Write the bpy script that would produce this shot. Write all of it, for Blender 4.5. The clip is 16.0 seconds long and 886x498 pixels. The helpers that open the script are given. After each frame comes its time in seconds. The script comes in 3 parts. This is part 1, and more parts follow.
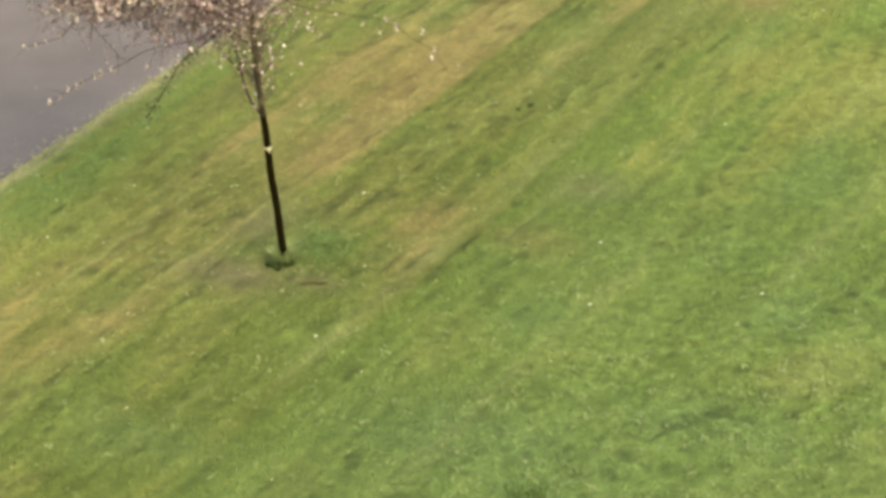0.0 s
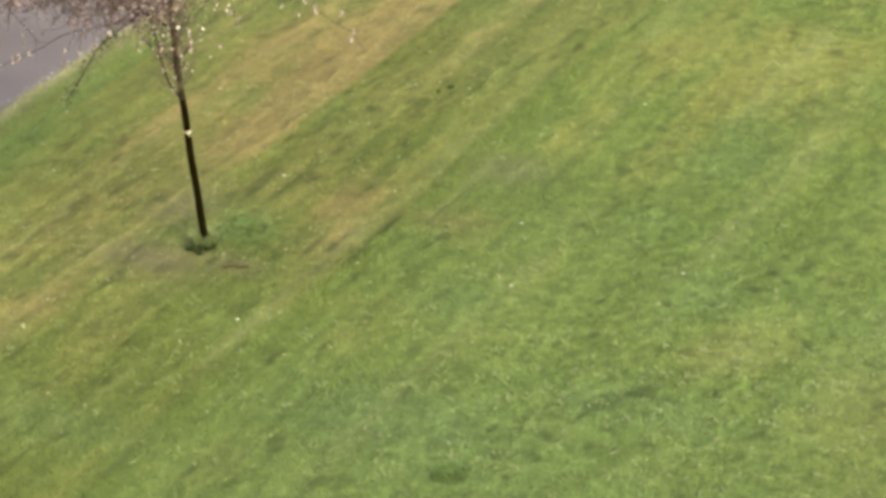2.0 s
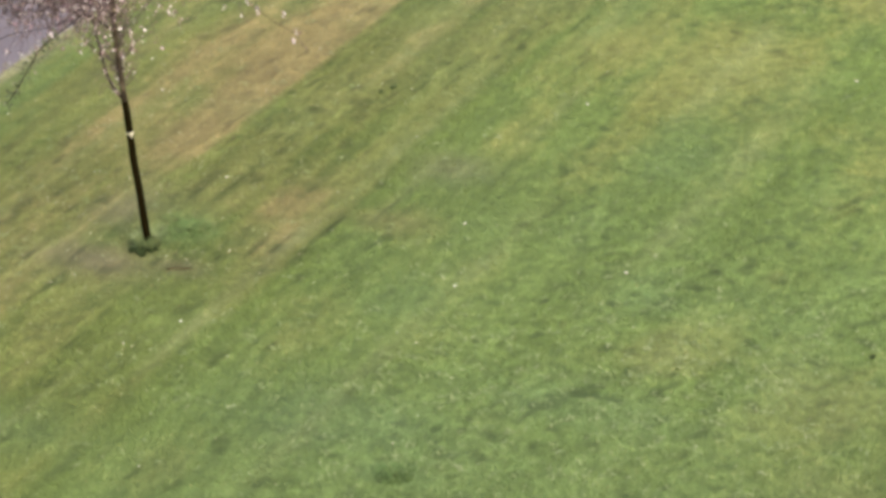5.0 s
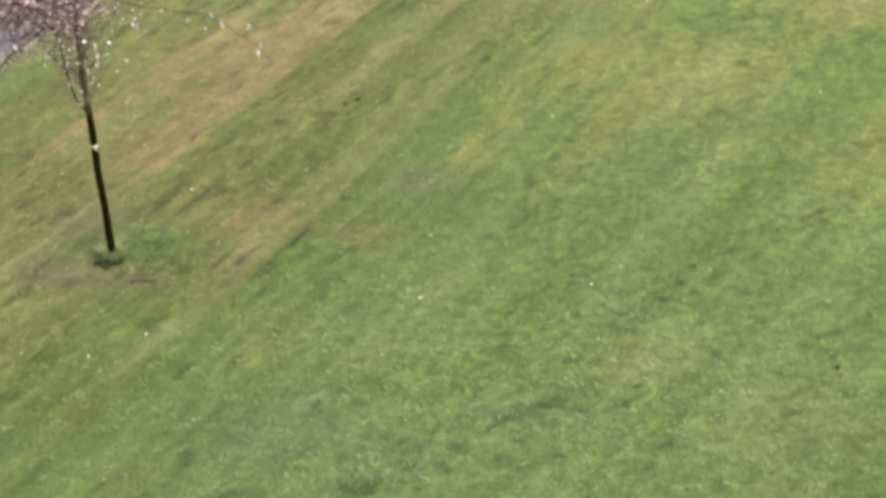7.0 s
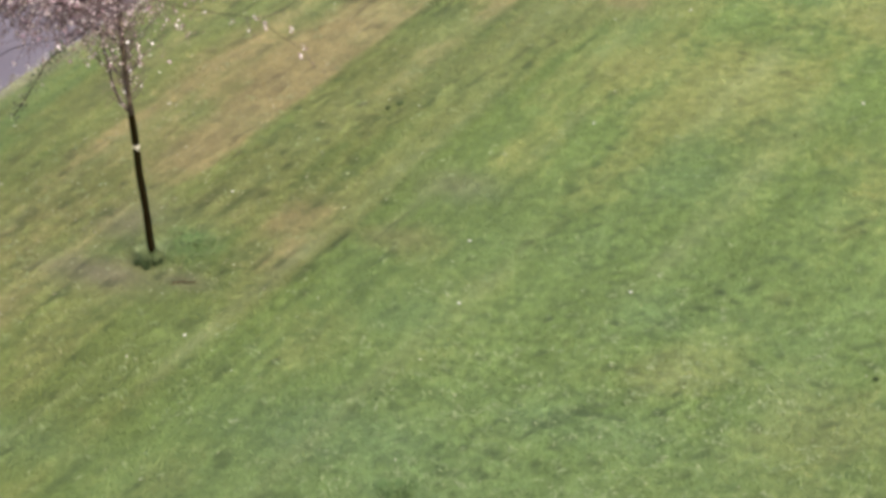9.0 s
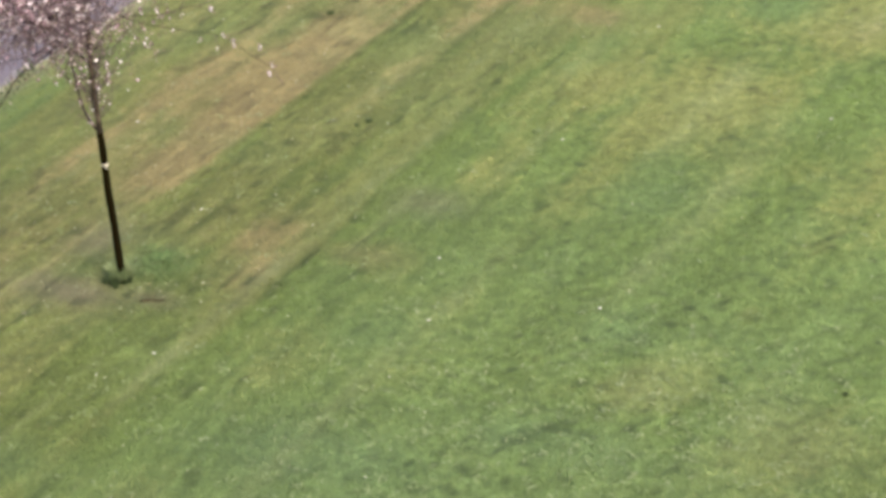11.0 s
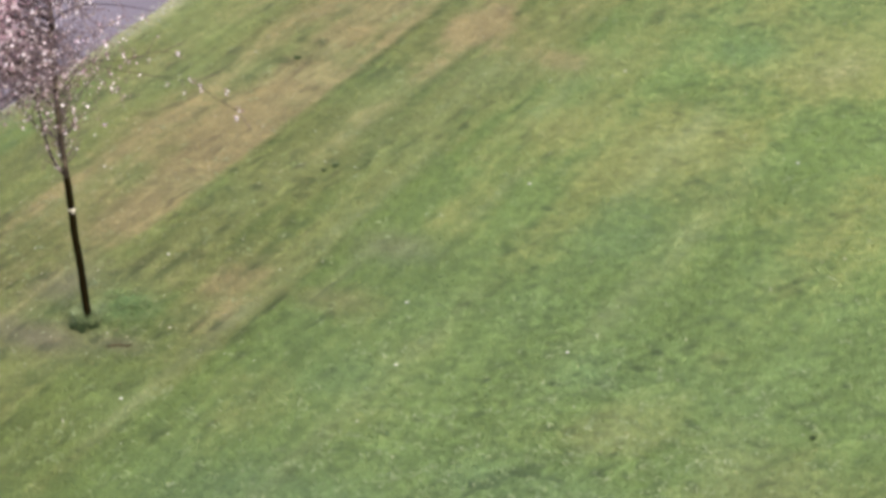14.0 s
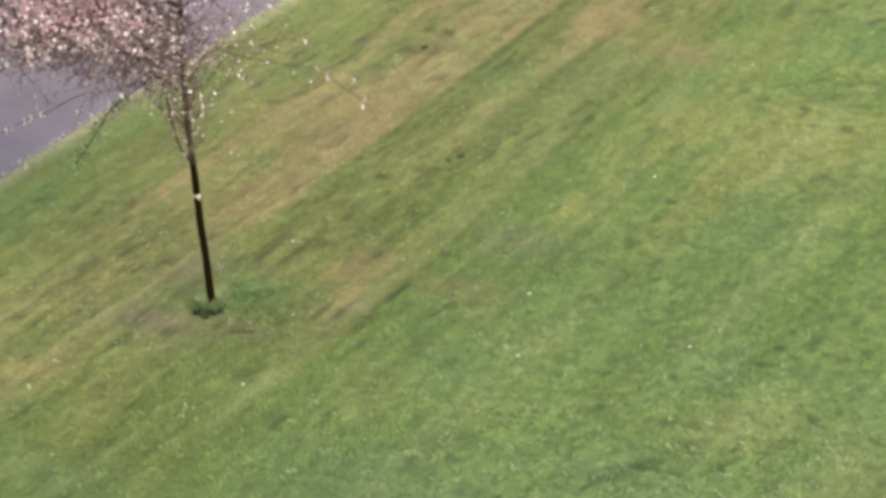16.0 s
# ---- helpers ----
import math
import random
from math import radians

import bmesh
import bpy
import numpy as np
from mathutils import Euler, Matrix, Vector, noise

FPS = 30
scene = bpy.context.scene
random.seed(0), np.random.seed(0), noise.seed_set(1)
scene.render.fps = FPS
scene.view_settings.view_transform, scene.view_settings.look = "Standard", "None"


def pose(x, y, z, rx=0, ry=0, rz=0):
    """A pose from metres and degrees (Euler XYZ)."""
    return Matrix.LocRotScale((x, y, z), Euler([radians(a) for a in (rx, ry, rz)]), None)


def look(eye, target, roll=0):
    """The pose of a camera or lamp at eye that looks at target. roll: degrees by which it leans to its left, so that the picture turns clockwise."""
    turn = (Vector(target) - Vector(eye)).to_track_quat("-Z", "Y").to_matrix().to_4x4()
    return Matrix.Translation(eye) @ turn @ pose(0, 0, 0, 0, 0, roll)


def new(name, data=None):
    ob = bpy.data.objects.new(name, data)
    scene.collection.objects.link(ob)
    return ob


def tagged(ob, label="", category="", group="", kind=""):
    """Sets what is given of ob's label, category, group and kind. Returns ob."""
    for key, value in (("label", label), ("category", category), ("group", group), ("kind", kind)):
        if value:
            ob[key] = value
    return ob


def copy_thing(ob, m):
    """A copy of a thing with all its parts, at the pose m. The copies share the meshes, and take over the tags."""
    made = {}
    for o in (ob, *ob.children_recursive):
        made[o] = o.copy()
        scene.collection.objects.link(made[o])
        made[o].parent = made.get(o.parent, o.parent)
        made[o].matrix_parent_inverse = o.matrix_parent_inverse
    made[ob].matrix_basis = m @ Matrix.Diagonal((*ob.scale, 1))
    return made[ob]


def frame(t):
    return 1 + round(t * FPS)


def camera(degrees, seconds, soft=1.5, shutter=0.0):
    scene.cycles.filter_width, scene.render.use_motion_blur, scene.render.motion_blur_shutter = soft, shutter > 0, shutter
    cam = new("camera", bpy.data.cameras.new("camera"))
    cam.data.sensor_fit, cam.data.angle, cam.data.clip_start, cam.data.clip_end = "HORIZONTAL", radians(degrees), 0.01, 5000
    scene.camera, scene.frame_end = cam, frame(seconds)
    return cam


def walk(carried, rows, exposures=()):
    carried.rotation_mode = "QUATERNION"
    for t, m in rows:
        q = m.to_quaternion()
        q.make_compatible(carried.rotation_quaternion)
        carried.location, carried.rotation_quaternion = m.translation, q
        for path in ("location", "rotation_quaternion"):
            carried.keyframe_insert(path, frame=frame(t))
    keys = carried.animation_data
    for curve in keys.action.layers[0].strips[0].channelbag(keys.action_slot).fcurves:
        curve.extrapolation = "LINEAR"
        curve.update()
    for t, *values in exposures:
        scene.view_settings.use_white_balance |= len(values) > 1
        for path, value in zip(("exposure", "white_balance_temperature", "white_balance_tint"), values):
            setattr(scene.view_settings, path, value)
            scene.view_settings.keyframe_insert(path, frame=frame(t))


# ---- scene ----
cam = camera(18.0, 16.0, soft=3.6)

# The camera stays at one high window and only turns: seconds, and the three turns in degrees.
EYE = (0.0, 0.0, 14.8)
TURNS = [
    (0.0, 62.7238, 4.1041, 0.9481),
    (0.5, 62.7152, 4.1790, 0.3113),
    (1.0, 62.1473, 3.9150, -0.2491),
    (1.5, 62.0328, 3.9593, -0.9294),
    (2.0, 62.2418, 3.7882, -0.7109),
    (2.5, 61.8593, 3.5128, -0.9710),
    (3.0, 61.7066, 3.4702, -1.0275),
    (3.5, 61.9531, 3.1781, -1.6918),
    (4.0, 61.9575, 3.0995, -1.8409),
    (4.2, 62.1390, 3.3473, -2.0779),
    (6.3, 62.2183, 3.4288, -1.6253),
    (6.5, 62.2435, 3.4537, -1.8968),
    (7.0, 62.3760, 3.3376, -2.5892),
    (7.5, 62.5060, 2.9800, -2.2759),
    (8.0, 62.8464, 3.2304, -2.3415),
    (8.5, 62.3366, 2.8691, -2.1945),
    (9.0, 62.5475, 2.9238, -1.4570),
    (9.2, 62.1106, 2.6873, -1.8367),
    (11.3, 62.9011, 2.9024, -2.2593),
    (11.5, 62.6330, 2.6545, -3.2949),
    (12.0, 63.5637, 2.7422, -3.0046),
    (12.5, 63.2800, 2.6996, -2.9113),
    (13.0, 63.3107, 2.7580, -3.0747),
    (13.5, 63.3700, 2.6072, -2.9562),
    (14.0, 63.7407, 2.6319, -2.7669),
    (14.5, 63.3866, 2.5595, -3.1559),
    (15.0, 63.4928, 2.6092, -2.8072),
    (15.5, 63.5397, 2.4614, -2.1919),
    (16.0, 63.6850, 2.8775, -0.0670),
]
EXPOSURES = [(0.0, 1.66, 8950, -9), (2.0, 1.66, 8300, -4), (3.5, 1.66, 7400, 4), (6.5, 1.66, 7000, 6), (9.0, 1.66, 6680, 9), (11.5, 1.65, 6680, 10), (14.5, 1.64, 6330, 12), (15.5, 1.64, 6330, 12), (16.0, 1.6, 6850, 4)]
walk(cam, [(t, pose(*EYE, rx, ry, rz)) for t, rx, ry, rz in TURNS], EXPOSURES)

# ---- light: a bright overcast sky ----
world = bpy.data.worlds.new("overcast_sky")
scene.world = world
world.use_nodes = True
wn, wl = world.node_tree.nodes, world.node_tree.links
wn.clear()
sky = wn.new("ShaderNodeTexSky")
sky.sky_type, sky.sun_disc = "NISHITA", False
sky.sun_elevation, sky.sun_rotation = radians(42), radians(148)
sky.air_density, sky.dust_density, sky.ozone_density = 1.0, 4.0, 1.0
back = wn.new("ShaderNodeBackground")
back.inputs["Strength"].default_value = 0.15
wout = wn.new("ShaderNodeOutputWorld")
wl.new(sky.outputs[0], back.inputs["Color"])
wl.new(back.outputs[0], wout.inputs["Surface"])

sun_data = bpy.data.lights.new("sun", "SUN")
sun_data.energy, sun_data.angle, sun_data.color = 1.2, radians(36), (1.0, 0.96, 0.9)
sun = new("sun", sun_data)
# the veiled sun stands behind the camera, to its right
sun.matrix_world = look((10, -16, 17), (0, 0, 0))

# ---- plan: tree foot, the way the mower and the path run ----
TREE = Vector((-3.416, 28.753, 0.0))
ALONG = Vector((math.cos(radians(60.5)), math.sin(radians(60.5)), 0))
ACROSS = Vector((ALONG.y, -ALONG.x, 0))
PATH_EDGE, PATH_WIDTH = -4.48, 5.2


def at(a, c, z=0.0):
    """World place from metres along and across the mowing, from the tree's foot."""
    return TREE + ALONG * a + ACROSS * c + Vector((0, 0, z))


# ---- value noise on arrays ----
def lattice(ix, iy, seed):
    h = (ix.astype(np.int64) * 374761393 + iy.astype(np.int64) * 668265263 + seed * 2147483647) & 0xFFFFFFFF
    h = ((h ^ (h >> 13)) * 1274126177) & 0xFFFFFFFF
    return ((h ^ (h >> 16)) & 0xFFFF) / 65535.0


def vnoise(x, y, seed):
    x, y = np.asarray(x, float), np.asarray(y, float)
    ix, iy = np.floor(x), np.floor(y)
    fx, fy = x - ix, y - iy
    fx, fy = fx * fx * (3 - 2 * fx), fy * fy * (3 - 2 * fy)
    n00, n10 = lattice(ix, iy, seed), lattice(ix + 1, iy, seed)
    n01, n11 = lattice(ix, iy + 1, seed), lattice(ix + 1, iy + 1, seed)
    return (n00 * (1 - fx) + n10 * fx) * (1 - fy) + (n01 * (1 - fx) + n11 * fx) * fy


def fbm(x, y, seed, octaves=3):
    total, amp, norm = 0.0, 1.0, 0.0
    for o in range(octaves):
        total = total + amp * vnoise(x * 2**o, y * 2**o, seed + 17 * o)
        norm, amp = norm + amp, amp * 0.5
    return total / norm


def step(lo, hi, v):
    k = np.clip((v - lo) / (hi - lo), 0, 1)
    return k * k * (3 - 2 * k)


def ac_of(x, y):
    dx, dy = x - TREE.x, y - TREE.y
    return dx * ALONG.x + dy * ALONG.y, dx * ACROSS.x + dy * ACROSS.y


# bands left by the mower: place across, half width, dryness
BANDS = [(-3.1, 0.35, 0.1), (-2.75, 0.1, -0.18), (-2.2, 0.5, 0.32), (-0.46, 0.1, -0.25), (0.02, 0.2, 0.08), (0.33, 0.13, 0.26), (0.64, 0.1, -0.4),
         (1.02, 0.2, -0.08), (1.55, 0.13, 0.06), (1.97, 0.12, -0.34), (2.3, 0.2, -0.1), (2.93, 0.13, 0.05), (3.35, 0.2, -0.12),
         (3.95, 0.3, 0.12), (4.7, 0.25, -0.08), (5.5, 0.3, 0.08), (6.3, 0.4, -0.1), (7.2, 0.5, 0.08)]
# pale brushed lines between two runs of the mower: place across, half width, from, to, strength
LIGHT = [(1.6, 0.12, -3.2, 6.4, 0.11), (2.2, 0.12, 0.6, 4.0, 0.06), (2.93, 0.11, 3.2, 6.2, 0.1), (2.36, 0.12, 6.2, 9.0, 0.09), (0.30, 0.07, 4.0, 7.2, 0.08), (-2.05, 0.07, -4.0, 4.0, 0.07),
         (3.85, 0.16, -4.5, 3.0, 0.08), (4.5, 0.2, 4.5, 9.0, 0.09), (5.6, 0.2, 1.0, 7.0, 0.08), (0.86, 0.06, -5.0, -0.8, 0.07), (1.12, 0.06, 6.0, 9.0, 0.08)]
# worn, dry places: along, across, reach along, reach across, strength
DRY = [(9.75, 0.36, 0.7, 0.4, 1.35), (9.0, 1.98, 0.4, 0.4, 0.95), (8.05, 0.3, 0.6, 0.22, 0.38), (1.5, 1.1, 0.8, 0.5, 0.88), (0.75, 1.42, 0.8, 0.4, 0.75), (1.5, 2.35, 0.3, 0.8, 0.78),
       (-0.16, 6.5, 0.5, 0.65, 0.65), (-0.4, 8.2, 0.7, 0.7, 0.6), (6.2, 4.6, 1.3, 0.9, 0.45), (-2.0, -0.95, 1.3, 0.4, 0.42), (4.2, -1.0, 2.0, 0.36, 0.6),
       (0.0, -1.75, 1.2, 0.35, 0.3), (9.9, 5.7, 1.0, 0.9, 0.5), (7.2, 3.0, 0.9, 0.45, 0.35), (-4.0, 2.8, 0.5, 0.9, 0.4), (-2.0, 9.2, 0.4, 0.5, 0.6), (5.9, 0.35, 1.1, 0.18, 0.2)]
BARE = [(0.7, -0.7, 0.5, 0.34, 0.75), (-0.55, -0.35, 0.34, 0.75, 0.9), (-0.35, 0.65, 0.2, 0.36, 0.7), (3.0, 2.5, 0.36, 0.5, 0.5)]
LUSH = [(4.25, 1.98, 0.9, 0.3, 0.8), (4.6, 3.35, 0.6, 0.32, 0.55), (9.05, 3.7, 0.6, 0.4, 0.7), (10.3, 4.0, 0.7, 0.4, 0.7), (0.45, 2.42, 0.55, 0.36, 0.8),
        (1.9, 3.6, 0.5, 0.4, 0.5), (1.84, 4.8, 0.5, 0.5, 0.55), (-0.65, 7.4, 0.4, 0.5, 0.7), (0.0, 5.8, 0.45, 0.4, 0.5), (7.6, 6.4, 0.8, 0.6, 0.8),
        (1.0, -3.55, 1.9, 0.5, 0.95), (3.9, -3.75, 1.2, 0.4, 0.4), (8.0, -3.1, 0.7, 0.16, 0.7), (-3.2, -0.1, 0.9, 0.5, 0.6), (-1.7, 0.9, 1.1, 0.8, 0.6),
        (-4.6, 0.4, 0.7, 0.8, 0.5), (3.0, 1.0, 0.9, 0.2, 0.2)]
COOL = [(-2.55, 4.1, 0.5, 1.2, 0.6), (-1.4, 6.2, 0.45, 1.2, 0.6), (0.9, 5.9, 0.4, 0.5, 0.5), (-0.1, 3.3, 0.5, 0.6, 0.5), (-3.25, 5.05, 0.16, 0.32, 1.0),
        (0.45, 0.3, 0.4, 0.4, 0.65), (2.9, 2.7, 0.36, 0.36, 0.7), (4.1, 5.0, 0.6, 0.6, 0.5), (-4.0, 1.1, 0.4, 0.8, 0.5), (10.2, 4.2, 0.5, 0.5, 0.6)]


def spots(table, a, c, ragged):
    total = np.zeros_like(a)
    for a0, c0, ra, rc, power in table:
        d = ((a - a0) / ra) ** 2 + ((c - c0) / rc) ** 2
        total = np.maximum(total, power * np.exp(-0.9 * d * ragged))
    return total


def turf(x, y):
    """Base colour of the turf, how dry and bare it is and how tall it stands, at places x, y."""
    a, c = ac_of(x, y)
    wob = 0.12 * (fbm(a * 0.9, c * 0.9, 3) - 0.5) + 0.06 * (vnoise(a * 5, c * 5, 5) - 0.5)
    cw = c + wob
    far = step(2.2, 4.6, c)
    # rough ground: small even tussocks, and brushed streaks along the mower's way
    u, v = x * 0.83 + y * 0.56 + wob, y * 0.83 - x * 0.56
    knots = vnoise(u * 10.7, v * 10.7, 43) - 0.5
    mottle = 0.5 * (vnoise(u * 5.3, v * 5.3, 41) - 0.5) + 0.5 * knots
    streak = 0.4 * vnoise(a * 0.7, cw * 6.5, 93) + 0.3 * vnoise(a * 0.35, cw * 9.5, 92) + 0.3 * vnoise(a * 2.3, cw * 12, 94) - 0.5
    fine = vnoise(u * 21, v * 21, 51) - 0.5
    broad = fbm(u * 0.6, v * 0.6, 31, 4) - 0.5
    clump = mottle * (0.45 + 0.4 * far) + streak * (0.65 - 0.35 * far)

    dry = 0.13 + 0.37 * (1 - step(-0.5, 4.0, c)) * (1 - 0.55 * (1 - step(-2.2, 0.4, a)) * step(-0.9, 0.2, c)) + 0.12 * step(3.0, 8.0, a) * step(0.0, 2.0, c)
    dry += 0.17 * step(3.5, 6.0, a) * step(-3.4, -2.6, c) * (1 - step(0.8, 1.8, c))
    edge = 1 - step(-0.70, -0.57, c + 0.5 * wob + 0.16 * (1 - step(1.0, 2.4, a)))
    dry += 0.52 * step(-2.6, -1.0, cw) * edge * (0.2 + 1.3 * fbm(a * 0.6, c * 1.6, 13)) * (0.4 + 0.6 * step(0.8, 3.4, a) * (1 - 0.5 * step(6.5, 8.5, a)))
    for c0, half, amount in BANDS:
        fade = 0.35 + 1.1 * fbm(a * 0.45, c0 * 3 + 0 * a, 11)
        dry += amount * fade * np.exp(-(((cw - c0) / half) ** 2))
    ragged = 0.4 + 1.2 * (0.6 * fbm(a * 2.2, c * 3.4, 21) + 0.4 * vnoise(a * 6, c * 9, 22))
    dry += 0.5 * broad + 0.34 * mottle + 0.5 * streak * (1 - 0.6 * step(1.5, 2.6, c)) * (0.6 + 0.4 * step(-1.0, 0.5, a)) + 0.2 * fine
    dry += 0.85 * spots(DRY, a, c, ragged)
    dry += (fbm(a * 0.25, cw * 3.1, 91, 2) - 0.5) * (0.55 - 0.3 * step(1.5, 2.6, c))
    lush = spots(LUSH, a, c, ragged)
    cool = spots(COOL, a, c, ragged) + 0.7 * np.clip(fbm(u * 0.8, v * 0.8, 61) - 0.48, 0, 1)
    cool = cool + 0.32 * (1 - step(-3.0, -0.8, a)) * step(1.5, 3.0, c) + 0.16 * (1 - step(2.5, 5.0, a)) * step(2.5, 4.0, c)
    bare = spots(BARE, a, c, ragged)
    fringe = np.clip(0.9 * np.exp(-(((cw - PATH_EDGE - 0.08) / 0.17) ** 2)) * ragged, 0, 0.85)
    dry = np.clip(dry - 0.75 * lush - 0.4 * cool, 0, 1.25)

    side = step(0.8, 3.6, c)[:, None]
    pale = step(1.7, 3.6, c)[:, None]
    west = (step(-3.9, -3.0, c) * (1 - step(1.0, 2.6, c)))[:, None]
    green = np.array((0.104, 0.148, 0.044)) * (1 - side) + np.array((0.107, 0.150, 0.047)) * side
    green = green + (np.array((0.121, 0.167, 0.057)) - green) * (1 - step(-3.6, -2.8, c))[:, None]
    green = green + (np.array((0.102, 0.129, 0.040)) - green) * 0.85 * west
    mid = np.array((0.122, 0.137, 0.047)) * (1 - side) + np.array((0.148, 0.165, 0.057)) * side
    mid = mid * (1 - np.array((0.06, 0.0, -0.02)) * (1 - step(1.0, 4.0, a))[:, None] * side)
    straw = np.array((0.176, 0.147, 0.068)) * (1 - pale) + np.array((0.184, 0.177, 0.089)) * pale
    blue, soil = np.array((0.104, 0.153, 0.062)), np.array((0.124, 0.114, 0.067))
    k1, k2 = step(0.0, 0.5, dry)[:, None], step(0.5, 1.25, dry)[:, None]
    col = green + (mid - green) * k1
    col = col + (straw - col) * k2
    col = col + (blue - col) * np.clip(cool, 0, 0.9)[:, None]
    col = col + (soil - col) * np.clip(bare, 0, 0.9)[:, None]
    col = col + (np.array((0.20, 0.20, 0.115)) - col) * fringe[:, None]

    tone = 1.0 + 0.34 * mottle * (0.7 + 0.5 * far) + 0.56 * streak * (1 - 0.45 * far) + 0.16 * knots * (0.5 + far) + 0.12 * fine + 0.16 * broad
    for c0, half, a0, a1, power in LIGHT:
        line = np.exp(-(((cw - c0) / half) ** 2)) * step(a0, a0 + 1.2, a) * (1 - step(a1 - 1.2, a1, a)) * (0.1 + 1.6 * vnoise(a * 1.3, c * 4, 107))
        tone = tone + power * line
        col = col + (np.array((0.150, 0.168, 0.080)) - col) * np.clip(line * power * 3.5, 0, 0.7)[:, None]
    # shade of ruts and of short hollows between the tussocks, painted as darker turf
    rut_shade = 1.25 * np.exp(-(((c + 0.5 * wob + 0.55) / 0.06) ** 2)) * step(0.8, 2.8, a) + 0.8 * np.exp(-(((cw - 0.6) / 0.06) ** 2)) * step(1.5, 3.0, a) + 0.6 * np.exp(-(((cw + 2.6) / 0.07) ** 2))
    rut_shade = rut_shade + 0.7 * np.exp(-(((cw - 1.98) / 0.08) ** 2)) * step(-2.4, -1.0, a) * (1 - step(0.3, 1.2, a))
    tone = tone - 0.24 * rut_shade * step(0.25, 0.7, fbm(a * 1.5, 0 * a + 3, 15))
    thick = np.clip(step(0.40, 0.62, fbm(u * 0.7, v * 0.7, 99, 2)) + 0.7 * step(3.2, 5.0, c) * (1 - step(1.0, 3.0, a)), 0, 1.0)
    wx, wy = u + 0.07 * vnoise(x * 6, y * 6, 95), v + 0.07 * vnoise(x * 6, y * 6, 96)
    shaded_hollow = step(0.70, 0.93, vnoise(wx * 5.6, wy * 5.6, 97)) * far + step(0.70, 0.95, vnoise(a * 2.6, cw * 8.0, 101)) * (1 - far)
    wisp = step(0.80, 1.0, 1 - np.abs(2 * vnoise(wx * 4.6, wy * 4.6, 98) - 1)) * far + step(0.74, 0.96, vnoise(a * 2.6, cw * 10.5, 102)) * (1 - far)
    tone = tone - (0.13 + 0.22 * thick) * (shaded_hollow - 0.1) + (0.08 + 0.15 * thick) * (wisp - 0.1)
    tone = tone - 0.10 * (1 - step(-0.8, 1.0, a)) * (1 - far) * step(-2.2, -1.2, c) * (0.5 + 0.5 * step(-4.5, -2.5, a)) + 0.05 * step(3.0, 6.0, a) * step(1.0, 3.0, c)
    tone = tone + 0.19 * (1 - step(2.4, 4.0, a)) * (1 - step(-2.6, -1.8, c)) - 0.07 * step(-0.4, 0.3, a) * (1 - step(2.4, 3.6, a)) * step(-0.6, -0.2, c) * (1 - far)
    tone = tone + 0.06 * step(4.2, 5.6, c) * step(1.5, 3.5, a) + 0.10 * step(6.4, 8.0, c) * step(-0.8, 1.0, a)
    # the painted hollows also lower the blades themselves
    return col * tone[:, None], dry, bare, clump - 0.3 * shaded_hollow


def ground_z(x, y):
    a, c = ac_of(np.asarray(x, float), np.asarray(y, float))
    rise = 0.035 * (fbm(a * 0.5, c * 0.5, 71) - 0.5) + 0.02 * (vnoise(a * 3, c * 3, 72) - 0.5)
    lawn = step(PATH_EDGE + 0.05, PATH_EDGE + 0.7, c) + step(-PATH_EDGE + PATH_WIDTH, -PATH_EDGE + PATH_WIDTH + 0.7, -c)
    return rise * np.clip(lawn, 0, 1) * np.exp(-((np.hypot(a, c - 2) / 60) ** 2))


# ---- materials ----
def material(name, rough=0.8, spec=0.3):
    m = bpy.data.materials.new(name)
    m.use_nodes = True
    shader = m.node_tree.nodes["Principled BSDF"]
    shader.inputs["Roughness"].default_value = rough
    shader.inputs["Specular IOR Level"].default_value = spec
    return m, m.node_tree.nodes, m.node_tree.links, shader


def ramp(nodes, stops):
    r = nodes.new("ShaderNodeValToRGB")
    el = r.color_ramp.elements
    while len(el) < len(stops):
        el.new(0.5)
    for e, (p, colour) in zip(el, stops):
        e.position, e.color = p, (*colour, 1)
    return r


def noise_tex(nodes, links, scale, detail=4, kind="Object"):
    co = nodes.new("ShaderNodeTexCoord")
    n = nodes.new("ShaderNodeTexNoise")
    n.inputs["Scale"].default_value, n.inputs["Detail"].default_value = scale, detail
    links.new(co.outputs[kind], n.inputs["Vector"])
    return n


def bump(nodes, links, shader, source, strength, distance):
    b = nodes.new("ShaderNodeBump")
    b.inputs["Strength"].default_value, b.inputs["Distance"].default_value = strength, distance
    links.new(source, b.inputs["Height"])
    links.new(b.outputs["Normal"], shader.inputs["Normal"])


def mat_turf():
    m, n, l, s = material("turf", 0.9, 0.15)
    at_ = n.new("ShaderNodeAttribute")
    at_.attribute_name = "turf_colour"
    grain, drift = noise_tex(n, l, 40, 5), noise_tex(n, l, 0.35, 6)
    wide = n.new("ShaderNodeMix")
    wide.data_type, wide.blend_type = "RGBA", "OVERLAY"
    wide.inputs["Factor"].default_value = 0.3
    l.new(at_.outputs["Color"], wide.inputs["A"])
    l.new(drift.outputs["Fac"], wide.inputs["B"])
    mix = n.new("ShaderNodeMix")
    mix.data_type, mix.blend_type = "RGBA", "OVERLAY"
    mix.inputs["Factor"].default_value = 0.55
    l.new(wide.outputs["Result"], mix.inputs["A"])
    l.new(grain.outputs["Fac"], mix.inputs["B"])
    l.new(mix.outputs["Result"], s.inputs["Base Color"])
    bump(n, l, s, grain.outputs["Fac"], 0.6, 0.02)
    return m


